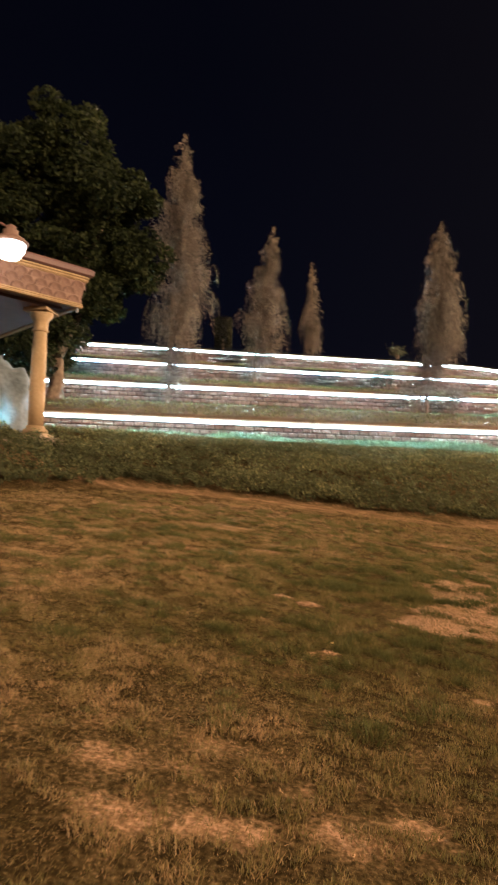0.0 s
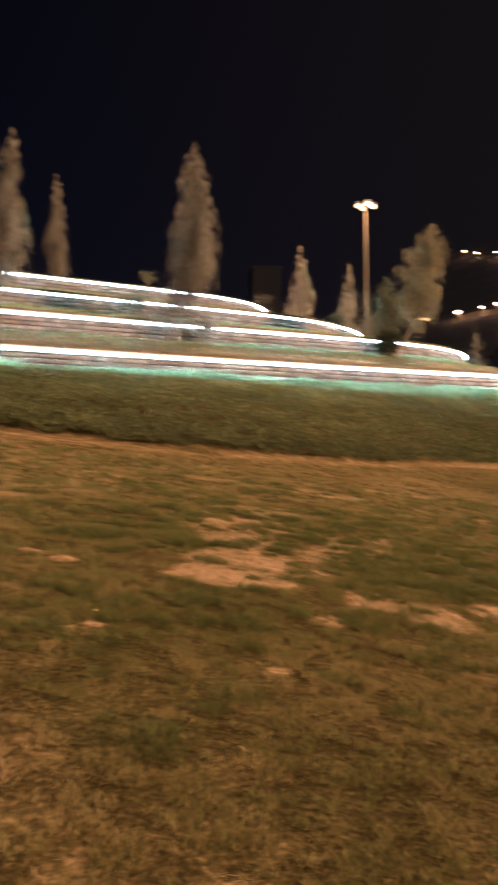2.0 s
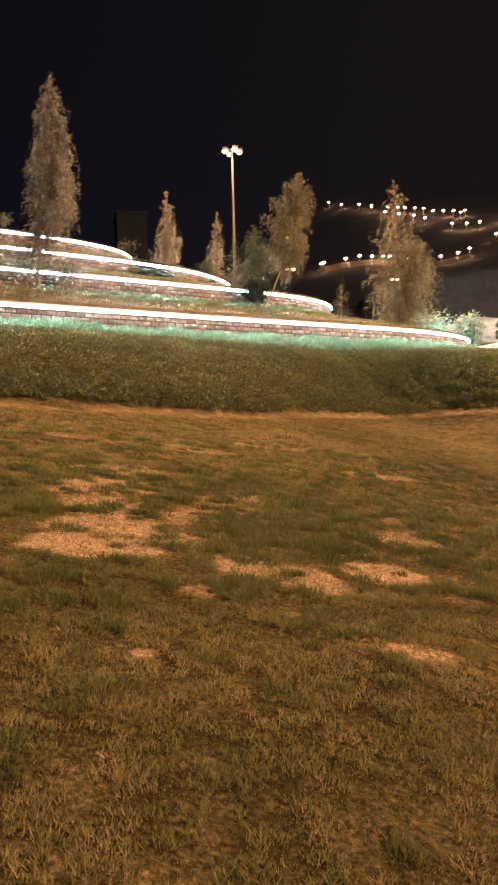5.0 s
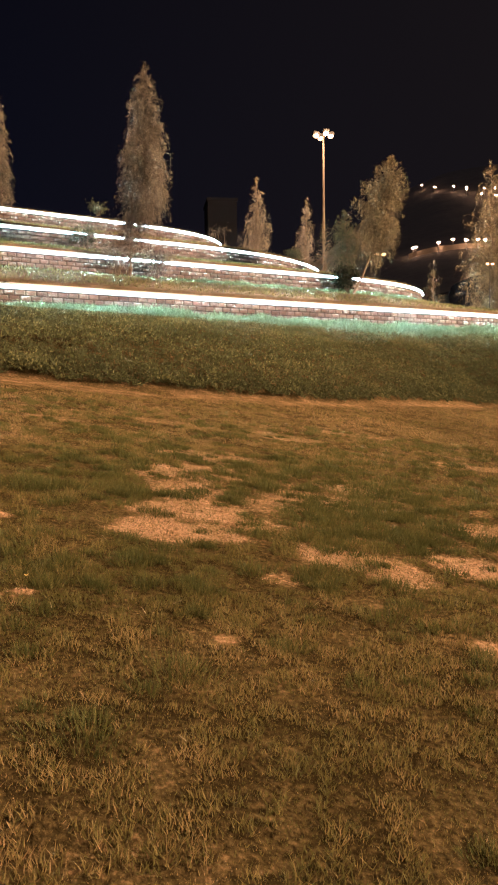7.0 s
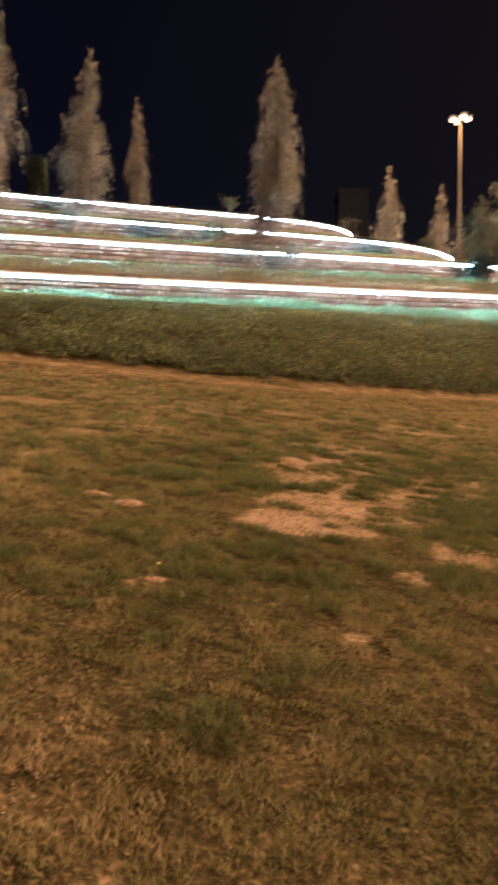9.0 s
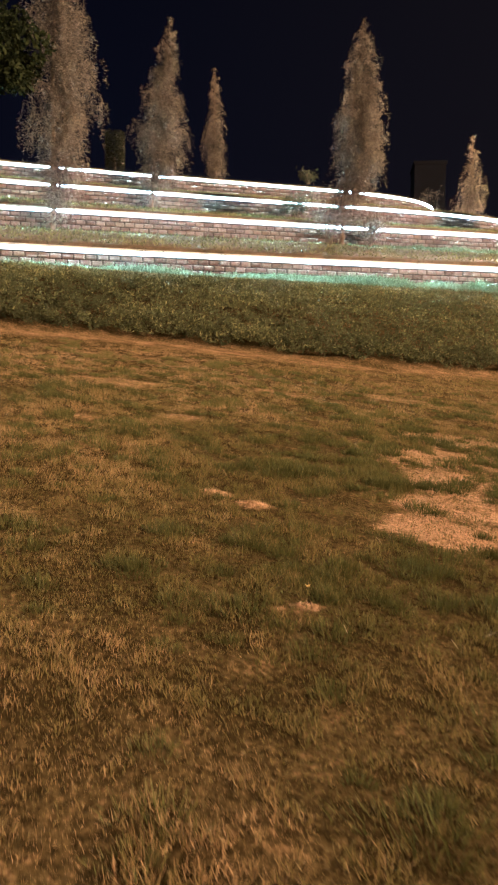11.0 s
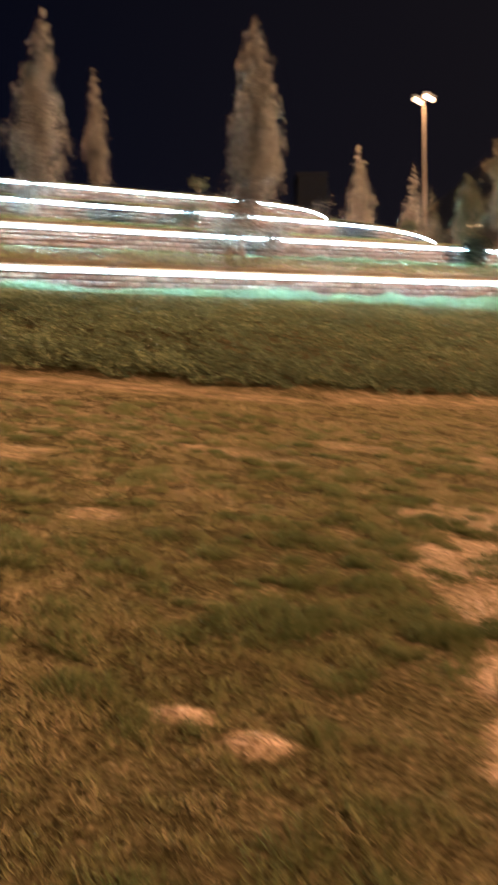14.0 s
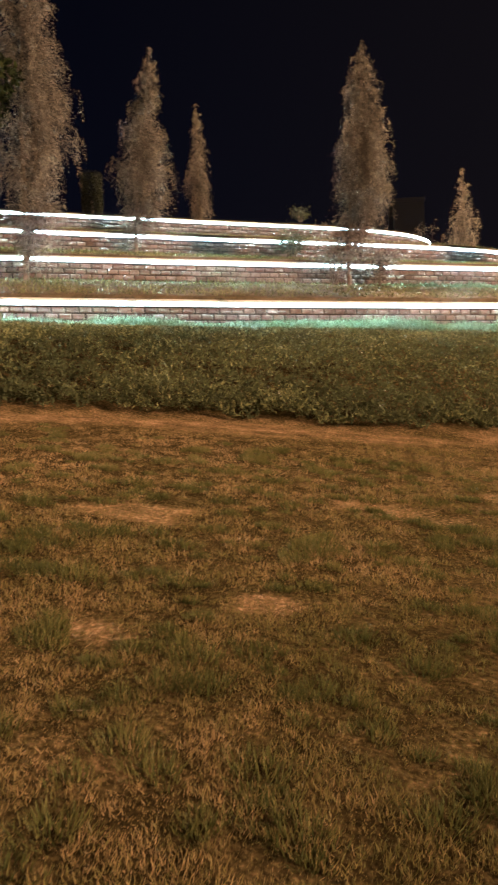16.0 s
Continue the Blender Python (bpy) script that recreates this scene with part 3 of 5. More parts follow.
def broad_tree(name, place, height, half_width, label, seed, leaves=42000, mat=None, trunk_h=1.6, clumps=60, squash=1.0, lobes=None, leaf=1.0):
    """A broadleaf tree: forked trunk and a crown of many leaf clumps with gaps."""
    rng = np.random.default_rng(seed)
    root = thing(name, place, label, "tree")
    bm = bmesh.new()
    r0 = 0.02 * height + 0.05
    tube(bm, [(0, 0, -0.3), (0.05, 0, trunk_h * 0.5), (0, 0.05, trunk_h)], [r0 * 1.4, r0, r0 * 0.85], 10)
    cen, rad = [], []
    ch = height - trunk_h
    for lx, lz, lr in lobes or ():
        ly = rng.uniform(-1.2, 1.2)
        for i in range(int(9 * lr * lr)):
            d = rng.normal(0, 1, 3)
            d /= np.linalg.norm(d)
            c = np.array([lx, ly, lz]) + d * lr * rng.uniform(0.55, 0.86)
            cen.append(c)
            rad.append(rng.uniform(0.42, 0.72))
        tube(bm, [(0, 0, trunk_h * 0.9), (lx * 0.4, ly * 0.4, trunk_h + (lz - trunk_h) * 0.6), (lx, ly, lz)], [r0 * 0.5, r0 * 0.25, 0.02], 6)
    for i in range(0 if lobes else clumps):
        u = rng.uniform(-0.95, 1)
        az = rng.uniform(0, 2 * math.pi)
        g = (u + 1) / 2
        env = math.sin(math.pi * min(1, 0.16 + 0.80 * g)) ** 0.6
        rr = half_width * env * rng.uniform(0.35, 0.9) ** 0.6
        c = np.array([rr * math.cos(az), rr * math.sin(az), trunk_h + ch * (0.06 + 0.86 * g)])
        cen.append(c)
        rad.append(half_width * rng.uniform(0.16, 0.30))
        if i % 3 == 0:
            m = c * np.array([0.45, 0.45, 1])
            m[2] = trunk_h + (c[2] - trunk_h) * 0.55
            tube(bm, [(0, 0, trunk_h * 0.9), tuple(m), tuple(c)], [r0 * 0.5, r0 * 0.25, 0.02], 6)
    part("trunk", bm, BARK, root)
    cen, rad = np.array(cen), np.array(rad)
    pick = rng.choice(len(cen), leaves, p=rad**2 / (rad**2).sum())
    d = rng.normal(0, 1, (leaves, 3))
    d /= np.linalg.norm(d, axis=1)[:, None]
    p = cen[pick] + d * (rad[pick] * (rng.uniform(0.4, 1.0, leaves) ** 0.7 + 0.12))[:, None] * np.array([1, 1, 0.8 * squash])
    t = rng.normal(0, 1, (leaves, 3))
    t[:, 2] -= 0.6
    t /= np.linalg.norm(t, axis=1)[:, None]
    s = np.cross(t, rng.normal(0, 1, (leaves, 3)))
    s /= np.linalg.norm(s, axis=1)[:, None]
    ln = rng.uniform(0.07, 0.15, leaves)[:, None] * (0.6 + height / 14) * leaf
    quad = np.stack([p - t * ln, p + s * ln * 0.45, p + t * ln, p - s * ln * 0.45], 1)
    part("crown", soup("crown", quad, mat or LEAF, 4), None, root)
    return root


def shrub(name, place, height, half_width, label, seed, mat=None, leaves=5000, stems=9, leaf=1.0):
    rng = np.random.default_rng(seed)
    root = thing(name, place, label, "shrub")
    cen = []
    for i in range(stems):
        az = rng.uniform(0, 2 * math.pi)
        r = half_width * rng.uniform(0.2, 0.85)
        tip = np.array([r * math.cos(az), r * math.sin(az), height * rng.uniform(0.6, 1.0)])
        bm = bmesh.new()
        tube(bm, [(0.02 * i, 0, -0.1), tuple(tip * np.array([0.4, 0.4, 0.55])), tuple(tip)], [0.025, 0.016, 0.006], 5)
        part("stem", bm, BARK, root)
        for s in (0.45, 0.65, 0.85, 1.0):
            cen.append(tip * np.array([s, s, 0.25 + 0.75 * s]))
    cen = np.array(cen)
    pick = rng.integers(0, len(cen), leaves)
    tris = strands(rng, leaves, cen[pick], half_width * 0.22, 0.11 * leaf, 0.02 * leaf, 0.2, np.zeros((leaves, 3)))
    part("foliage", soup("foliage", tris, mat or SHRUB, 3, rng.normal(0.5, 0.15, leaves)), None, root)
    return root


def on_ground(x, y):
    return float(ground_z(np.array([x]), np.array([y]))[0])


def on_terrace(x, y, k):
    return float(terrace_z(np.array([x]), np.array([y]), k)[0])


feather_tree("feathery_tree", (-9.45, 28.5, on_terrace(-9.45, 28.5, 0)), 11.9, 1.32, "tall multi-stemmed tree with drooping grey-brown feathery foliage", 1, 0.06, 70000, peak=0.45, bias=0.55, lean=0.035)
feather_tree("feathery_tree", (-7.2, 34.4, on_terrace(-7.2, 34.4, 1)), 7.9, 1.12, "spear-shaped tree with grey-brown feathery foliage on a terrace", 2, 0.08, 40000, peak=0.28, lean=0.115, bias=0.32)
feather_tree("feathery_tree", (-5.85, 43.2, 11.2), 6.1, 0.55, "narrow feathery tree on the crown of the ridge", 3, 0.1, 14000, peak=0.2)
feather_tree("feathery_tree", (1.0, 32.8, on_terrace(1.0, 32.8, 0)), 9.0, 0.98, "spear-shaped feathery tree with a straight trunk on a terrace", 4, 0.15, 60000, peak=0.42, lean=0.078, bias=0.65)
feather_tree("feathery_tree", (10.6, 61.0, on_ground(10.6, 61.0)), 14.8, 1.3, "grey feathery tree behind the terraced ridge", 5, 0.40, 15000, peak=0.3, leaf=1.4)
feather_tree("feathery_tree", (13.7, 60.0, on_ground(13.7, 60.0)), 12.8, 1.05, "thin feathery tree beside a lamp mast", 6, 0.36, 11000, peak=0.4, lean=0.06, leaf=1.4)
feather_tree("leaning_tree", (11.55, 36.6, on_terrace(11.55, 36.6, 0)), 6.75, 1.15, "leaning feathery tree tinted with warm lamplight by a terrace wall", 7, 0.26, 46000, mat=LAMPLIT_FEATHER, peak=0.55, lean=0.30, bias=0.1, bow=0.7)
# darker shrub leaf colour stands in for dim light on this tree
feather_tree("feathery_tree", (12.9, 42.5, on_terrace(12.9, 42.5, 1)), 3.9, 0.85, "low dim feathery tree behind a leaning one", 13, 0.1, 12000, mat=SHRUB, peak=0.45, lean=-0.05)
feather_tree("feathery_tree", (23.6, 46.6, on_ground(23.6, 46.6)), 11.9, 2.25, "broad feathery tree tinted with warm lamplight past the ridge's end", 8, 0.06, 56000, mat=LAMPLIT_FEATHER, peak=0.42, lean=0.08, forks=3, leaf=1.35)
feather_tree("dark_tree", (24.8, 60.0, on_ground(24.8, 60.0)), 7.6, 1.3, "dim feathery tree coloured as in shade behind the ridge", 9, 0.1, 12000, mat=SHADY, peak=0.3)
feather_tree("dark_tree", (17.3, 66.0, on_ground(17.3, 66.0)), 12.0, 1.3, "dim slender tree coloured as in shade behind the lamp mast", 10, 0.3, 10000, mat=SHADY, peak=0.3)
feather_tree("dark_tree", (16.6, 58.0, on_ground(16.6, 58.0)), 8.4, 1.7, "dim bushy tree coloured as in shade behind the ridge", 12, 0.2, 12000, mat=SHADY, peak=0.4)
CROWN = [(0.33, 16.6, 2.0), (-1.4, 16.0, 1.9), (-0.8, 13.2, 2.3), (1.0, 13.6, 2.0), (3.0, 14.0, 1.25), (2.8, 12.0, 1.6), (1.7, 10.6, 1.1), (-0.5, 9.6, 1.6), (-0.7, 7.6, 1.0), (-3.0, 10.7, 2.1), (-3.2, 14.2, 2.0), (1.3, 11.4, 1.7), (-0.3, 8.7, 1.1), (-1.8, 8.7, 1.6), (0.6, 15.0, 1.8)]   # across, height, radius
TREE_Z = on_terrace(-13.4, 26.2, 0)
broad_tree("broadleaf_tree", (-13.4, 26.2, TREE_Z), 13.2, 4.1, "large dark green broadleaf tree on a terrace", 20, 125000, trunk_h=1.6, lobes=[(a, c - TREE_Z, r) for a, c, r in CROWN], leaf=0.62)
shrub("shrub", (11.3, 36.8, on_terrace(11.3, 36.8, 0)), 1.1, 0.8, "dark low shrub against the second terrace wall", 30, SHADY)
shrub("shrub", (-1.1, 36.7, on_terrace(-1.1, 36.7, 1)), 1.0, 0.9, "dim low shrub against the third terrace wall", 32, SHRUB, 1700)
shrub("shrub", (-0.9, 43.4, 11.3), 0.55, 0.6, "sparse twiggy shrub behind the top terrace wall", 33, leaves=700)
shrub("shrub", (0.4, 32.5, on_terrace(0.4, 32.5, 0)), 1.9, 1.1, "sparse grey shrub round the foot of a tree", 34, mat=FEATHER, leaves=2500)
shrub("shrub", (2.0, 33.1, on_terrace(2.0, 33.1, 0)), 1.5, 1.2, "sparse grey shrub beside a tree", 35, mat=FEATHER, leaves=2200)
shrub("shrub", (10.6, 45.6, on_terrace(10.6, 45.6, 2)), 0.7, 0.6, "small dark shrub on a terrace edge", 36, leaves=1500)


# ---- lamp mast and street lamps ----
def mast(place, height, label):
    root = thing("lamp_mast", place, label, "street lamp")
    bm = bmesh.new()
    tube(bm, [(0, 0, -0.3), (0, 0, height * 0.5), (0, 0, height)], [0.20, 0.16, 0.11], 10)
    part("pole", bm, MAST_STEEL, root)
    bm = bmesh.new()
    box(bm, (-0.9, -0.07, height - 0.08), (0.9, 0.07, height + 0.05), 0.02)
    part("crossarm", bm, POLE_PAINT, root)
    bm = bmesh.new()
    box(bm, (-0.07, -0.9, height - 0.07), (0.07, 0.9, height + 0.04), 0.02)
    part("crossarm", bm, POLE_PAINT, root)
    for hx, hy in ((-0.85, 0), (0.85, 0), (0.1, -0.85), (-0.1, 0.85)):
        bm = bmesh.new()
        box(bm, (hx - 0.36, hy - 0.36, height - 0.10), (hx + 0.36, hy + 0.36, height + 0.2), 0.08)
        head = part("lamp_head", bm, POLE_PAINT, root)
        bm = bmesh.new()
        lathe(bm, [(0.10, height - 0.5), (0.30, height - 0.4), (0.36, height - 0.2), (0.32, height - 0.11)], 14, (hx, hy))
        part("glass", bm, SODIUM_GLASS, head, "glowing orange lamp glass")
    return root


mast((MAST[0], MAST[1], on_ground(*MAST)), 31.3 - on_ground(*MAST), "tall steel lamp mast with four glowing sodium heads")


def street_lamp(place, height, label, glass, size=0.35, name="street_lamp", arms=1, group="", paint=None):
    root = thing(name, place, label, "street lamp", group)
    bm = bmesh.new()
    tube(bm, [(0, 0, -0.2), (0, 0, height * 0.6), (0, 0, height)], [size * 0.3, size * 0.24, size * 0.16], 7)
    part("pole", bm, paint or STEEL, root)
    for s in ([0] if arms == 1 else [-1, 1]):
        bm = bmesh.new()
        lathe(bm, [(size * 0.4, height - size * 0.5), (size, height - size * 0.15), (size * 0.9, height + size * 0.35), (size * 0.3, height + size * 0.6)], 10, (s * size * 1.6, 0))
        part("lamp_head", bm, glass, root, "glowing lamp head")
    return root


street_lamp((61.6, 190.6, on_ground(61.6, 190.6)), 38.0 - on_ground(61.6, 190.6), "distant twin-headed lamp mast glowing orange", WARM_GLASS, 0.62, "lamp_mast", 2, paint=POLE_PAINT)
street_lamp((20.26, 40.35, on_ground(20.26, 40.35)), 8.34 - on_ground(20.26, 40.35), "small twin-headed park lamp in front of a tree", WARM_GLASS, 0.09, "park_lamp", 2, paint=POLE_PAINT)
street_lamp((47.55, 63.4, on_ground(47.55, 63.4)), 15.6 - on_ground(47.55, 63.4), "tall plaza lamp with a glowing white head", WHITE_GLASS, 0.3, "plaza_lamp", 2)

# ---- beyond the ridge's end ----
broad_tree("topiary_tree", (37.8, 56.5, on_ground(37.8, 56.5)), 2.7, 1.0, "round clipped tree on a short trunk by the plaza", 40, 9000, SHRUB, 0.8, 70, leaf=0.7)
shrub("lit_shrub", (27.6, 51.5, on_ground(27.6, 51.5)), 3.1, 1.75, "pale shrub floodlit cyan past the ridge's end", 41, PALE_LEAF, 16000, 40, 2.2)
shrub("lit_shrub", (33.0, 54.0, on_ground(33.0, 54.0)), 3.0, 1.2, "pale shrub dimly floodlit cyan", 42, PALE_LEAF, 6000, 18, 2.2)
lamp("shrub_flood", (28.0, 48.9, on_ground(28.0, 48.9) + 1.0), 1700, (0.18, 0.9, 1.0), 0.3)


def boulder(name, place, size, label, seed, lumps=3, mat=None):
    """A rounded rock mass of a few joined lumps with rough relief."""
    rng = np.random.default_rng(seed)
    root = thing(name, place, label, "rock")
    for i in range(lumps):
        bm = bmesh.new()
        made = bmesh.ops.create_icosphere(bm, subdivisions=4, radius=1)
        off = Vector((rng.uniform(-0.6, 0.6) * (i > 0), rng.uniform(-0.4, 0.4) * (i > 0), rng.uniform(0.0, 0.5)))
        s = rng.uniform(0.6, 1.0)
        for v in made["verts"]:
            q = v.co.normalized()
            amp = 1 + 0.28 * noise.fractal(q * 1.6 + Vector((seed, i * 3.1, 0)), 1.0, 2.0, 5)
            v.co = Vector(((q.x * s * amp + off.x) * size[0], (q.y * s * amp + off.y) * size[1], (q.z * s * amp + off.z) * size[2] + 0.2 * size[2]))
        for f in bm.faces:
            f.smooth = True
        part("rock_mass", bm, mat or ROCK, root)
    return root


boulder("pale_boulder", (42.0, 62.0, on_ground(42.0, 62.0) - 1.0), (4.0, 2.0, 0.9), "pale rock mass beside the plaza", 51)
boulder("pale_boulder", (52.0, 78.0, on_ground(52.0, 78.0)), (7.0, 4.0, 2.2), "large pale rock mass behind the plaza", 52)
lamp("plaza_light", (47.5, 62.6, 15.0), 5000, (0.70, 0.82, 1.0), 0.4)

boulder("rocky_slope", (66.0, 104.0, on_ground(66.0, 104.0)), (24.0, 10.0, 9.0), "broad rocky slope beyond the plaza, dimness put into its colour", 57, 4, DIMMED_ROCK)

# small things along the ridge
root = thing("clipped_shrub", (-10.6, 40.4, 11.35), "dark shrub clipped to an upright cylinder on the ridge", "shrub")
bm = bmesh.new()
tube(bm, [(0, 0, -0.1), (0, 0, 0.7)], [0.06, 0.05], 7)
part("stem", bm, BARK, root)
rng = np.random.default_rng(61)
cn = 5000
ca, cz, cr = rng.uniform(0, 2 * math.pi, cn), rng.uniform(0.15, 1.95, cn), 0.5 * rng.uniform(0.75, 1.0, cn)
cc = np.stack([cr * np.cos(ca), cr * np.sin(ca), cz], 1)
part("foliage", soup("foliage", strands(rng, cn, cc, 0.03, 0.09, 0.02, 0.2, np.zeros((cn, 3))), SHADY), None, root)
shrub("shrub", (6.9, 53.5, on_ground(6.9, 53.5)), 9.0, 0.8, "small pale bare-stemmed tree behind the ridge", 62, FEATHER, 1200, 7)
for px, py in ((8.6, 51.0), (9.9, 51.2)):
    post = thing("marker_post", (px, py, on_terrace(px, py, 2)), "thin pale marker post on a terrace", "post", "marker posts")
    bm = bmesh.new()
    tube(bm, [(0, 0, -0.1), (0, 0, 0.9)], [0.03, 0.025], 7)
    part("stake", bm, STEEL, post)

# ---- gazebo: square, on a paved platform ----
PH = math.radians(13.0)
gaz = thing("gazebo", (GC[0], GC[1], GZB), "square gazebo with cream columns and a scalloped clay eave", "gazebo")
bm = bmesh.new()
lathe(bm, [(3.5, -0.7), (3.5, -0.05), (3.44, 0.0)], 4, smooth=False, phase=PH)
part("platform", bm, PAVING, gaz, "brown paved platform")
for i in range(4):
    a = PH + math.radians(90 * i)
    c = (2.82 * math.cos(a), 2.82 * math.sin(a))
    bm = bmesh.new()
    box(bm, (c[0] - 0.31, c[1] - 0.31, 0), (c[0] + 0.31, c[1] + 0.31, 0.10), 0.015)
    lathe(bm, [(0.27, 0.10), (0.29, 0.15), (0.27, 0.20), (0.22, 0.22), (0.205, 0.28)], 20, c)
    col = part("column", bm, STONE, gaz)
    bm = bmesh.new()
    lathe(bm, [(0.175, 0.24), (0.18, 0.9), (0.175, 1.6), (0.155, 2.50)], 20, c)
    part("shaft", bm, STONE, col)
    bm = bmesh.new()
    lathe(bm, [(0.155, 2.48), (0.19, 2.52), (0.165, 2.58), (0.18, 2.74), (0.27, 2.88), (0.28, 2.94)], 20, c)
    box(bm, (c[0] - 0.30, c[1] - 0.30, 2.94), (c[0] + 0.30, c[1] + 0.30, 3.03), 0.012)
    part("capital", bm, STONE, col)


def ring(profile, sides=4):
    """A closed (corner radius, z) section turned into a square ring."""
    bm = bmesh.new()
    rows = [[bm.verts.new((r * math.cos(PH + 2 * math.pi * i / sides), r * math.sin(PH + 2 * math.pi * i / sides), z)) for i in range(sides)] for r, z in profile]
    for a, b in zip(rows, rows[1:] + rows[:1]):
        for i in range(sides):
            bm.faces.new((a[i], a[(i + 1) % sides], b[(i + 1) % sides], b[i]))
    bmesh.ops.recalc_face_normals(bm, faces=bm.faces)
    return bm


part("ring_beam", ring([(0.05, 3.03), (3.3, 3.03), (3.3, 3.10), (3.64, 3.11), (3.64, 3.5), (0.05, 3.5)]), TRIM, gaz, "dark ring beam under the eave")
part("fascia", ring([(3.60, 3.16), (3.70, 3.16), (3.85, 3.74), (3.6, 3.74)]), TILE, gaz, "pinkish clay band behind raised scallops")
part("eave_moulding", ring([(3.60, 3.08), (3.76, 3.08), (3.79, 3.115), (3.76, 3.14), (3.78, 3.155), (3.75, 3.19), (3.60, 3.19)]), STONE, gaz)
part("eave_moulding", ring([(3.70, 3.68), (3.87, 3.69), (3.91, 3.725), (3.88, 3.755), (3.93, 3.78), (3.93, 3.81), (3.70, 3.81)]), STONE, gaz)
bm = bmesh.new()
lathe(bm, [(3.5, 3.812), (3.97, 3.815), (4.03, 3.85), (4.03, 3.96), (3.94, 4.02), (1.6, 4.22), (0.1, 4.35)], 4, smooth=False, phase=PH)
part("roof", bm, TRIM, gaz, "dark low roof with a projecting trim")
bm = bmesh.new()
tube(bm, [(0, 0, 0), (0.0, 0.0, 0.14)], [0.02, 0.03], 6)
spout = part("rain_spout", bm, STEEL, gaz, "small pale spout under the eave")
spout.location = (3.66 * math.cos(PH), 3.66 * math.sin(PH), 2.96)
bm = bmesh.new()
arcs = []
for r, p in ((0.172, 0.0), (0.160, 0.05), (0.142, 0.055), (0.122, 0.012), (0.05, 0.02)):
    arcs.append([bm.verts.new((r * math.cos(t), p, r * 1.02 * math.sin(t))) for t in (i * math.pi / 10 for i in range(11))])
for a, b in zip(arcs, arcs[1:]):
    for i in range(10):
        bm.faces.new((a[i], a[i + 1], b[i + 1], b[i])).smooth = True
bm.faces.new(arcs[-1])
bmesh.ops.recalc_face_normals(bm, faces=bm.faces)
tile_me = bpy.data.meshes.new("scallop")
bm.to_mesh(tile_me)
bm.free()
tile_me.materials.append(TILE)
for side in range(4):
    a0, a1 = PH + math.radians(90 * side), PH + math.radians(90 * side + 90)
    turn = math.degrees((a0 + a1) / 2) - 90
    for row in range(3):
        r, up = 3.712 + 0.0425 * row, 3.20 + 0.165 * row
        p0, p1 = Vector((r * math.cos(a0), r * math.sin(a0), 0)), Vector((r * math.cos(a1), r * math.sin(a1), 0))
        for i in range(15 - row % 2):
            p = p0.lerp(p1, (i + 0.5 + 0.5 * (row % 2)) / 15)
            ob = new("scallop", tile_me)
            ob.parent = gaz
            ob.matrix_basis = pose(p.x, p.y, up, 0, 0, turn) @ pose(0, 0, 0, -10, 0, 0)

# lantern on a bracketed post beside the gazebo
lan = thing("lantern_post", (-8.28, 12.05, 2.74), "bracketed lantern with a glowing white bowl and a copper cap", "lamp")
bm = bmesh.new()
tube(bm, [(0, 0, -0.4), (0, 0, 2.0), (0, 0, 4.4)], [0.09, 0.07, 0.05], 10)
part("post", bm, TRIM, lan)
bm = bmesh.new()
tube(bm, [(0, 0, 4.2), (0.6, 0.1, 4.45), (1.15, 0.2, 4.40), (1.35, 0.24, 4.25)], [0.035, 0.03, 0.03, 0.03], 8)
part("bracket", bm, TRIM, lan)
bm = bmesh.new()
lathe(bm, [(0.05, 3.62), (0.20, 3.66), (0.29, 3.80), (0.31, 3.95)], 20, (1.35, 0.24))
part("bowl", bm, WHITE_GLASS, lan, "glowing white glass bowl")
bm = bmesh.new()
lathe(bm, [(0.36, 3.95), (0.38, 3.98), (0.26, 4.08), (0.16, 4.14), (0.15, 4.24), (0.09, 4.27), (0.10, 4.33), (0.03, 4.37)], 20, (1.35, 0.24))
part("cap", bm, TILE, lan, "copper coloured cap with a finial")
lamp("lantern_light", (-6.93, 11.75, 6.3), 32, (1.0, 0.86, 0.72), 0.25)
boulder("pale_boulder", (-10.75, 17.9, 3.3), (1.05, 0.9, 1.75), "rock feature floodlit pale cyan behind the gazebo", 55, 4, DIM_CYAN_ROCK)
flood = bpy.data.lights.new("rock_flood", "SPOT")
flood.energy, flood.color, flood.shadow_soft_size, flood.spot_size, flood.spot_blend = 800, (0.22, 0.78, 1.0), 0.2, radians(38), 0.6
new("rock_flood", flood).matrix_basis = look((-9.7, 16.0, 3.4), (-10.7, 17.9, 4.3))

# ---- far hillside with lamplit roads ----
def slope_of(b):
    """Rise of the hill's crest over its distance, by bearing in degrees from +y."""
    return np.interp(b, [-60, -10, 8, 14, 18.5, 22, 40, 70], [0.04, 0.07, 0.12, 0.20, 0.262, 0.284, 0.285, 0.2])


def hill_z(x, y):
    d, b = np.hypot(x, y), np.degrees(np.arctan2(x, y))
    t = np.clip((d - 330) / 1100, 0, 1)
    return 10 + (1430 * slope_of(b) - 10) * t**1.25 + 26 * (fbm(x, y, 210, 77) - 0.5) * np.sqrt(t)


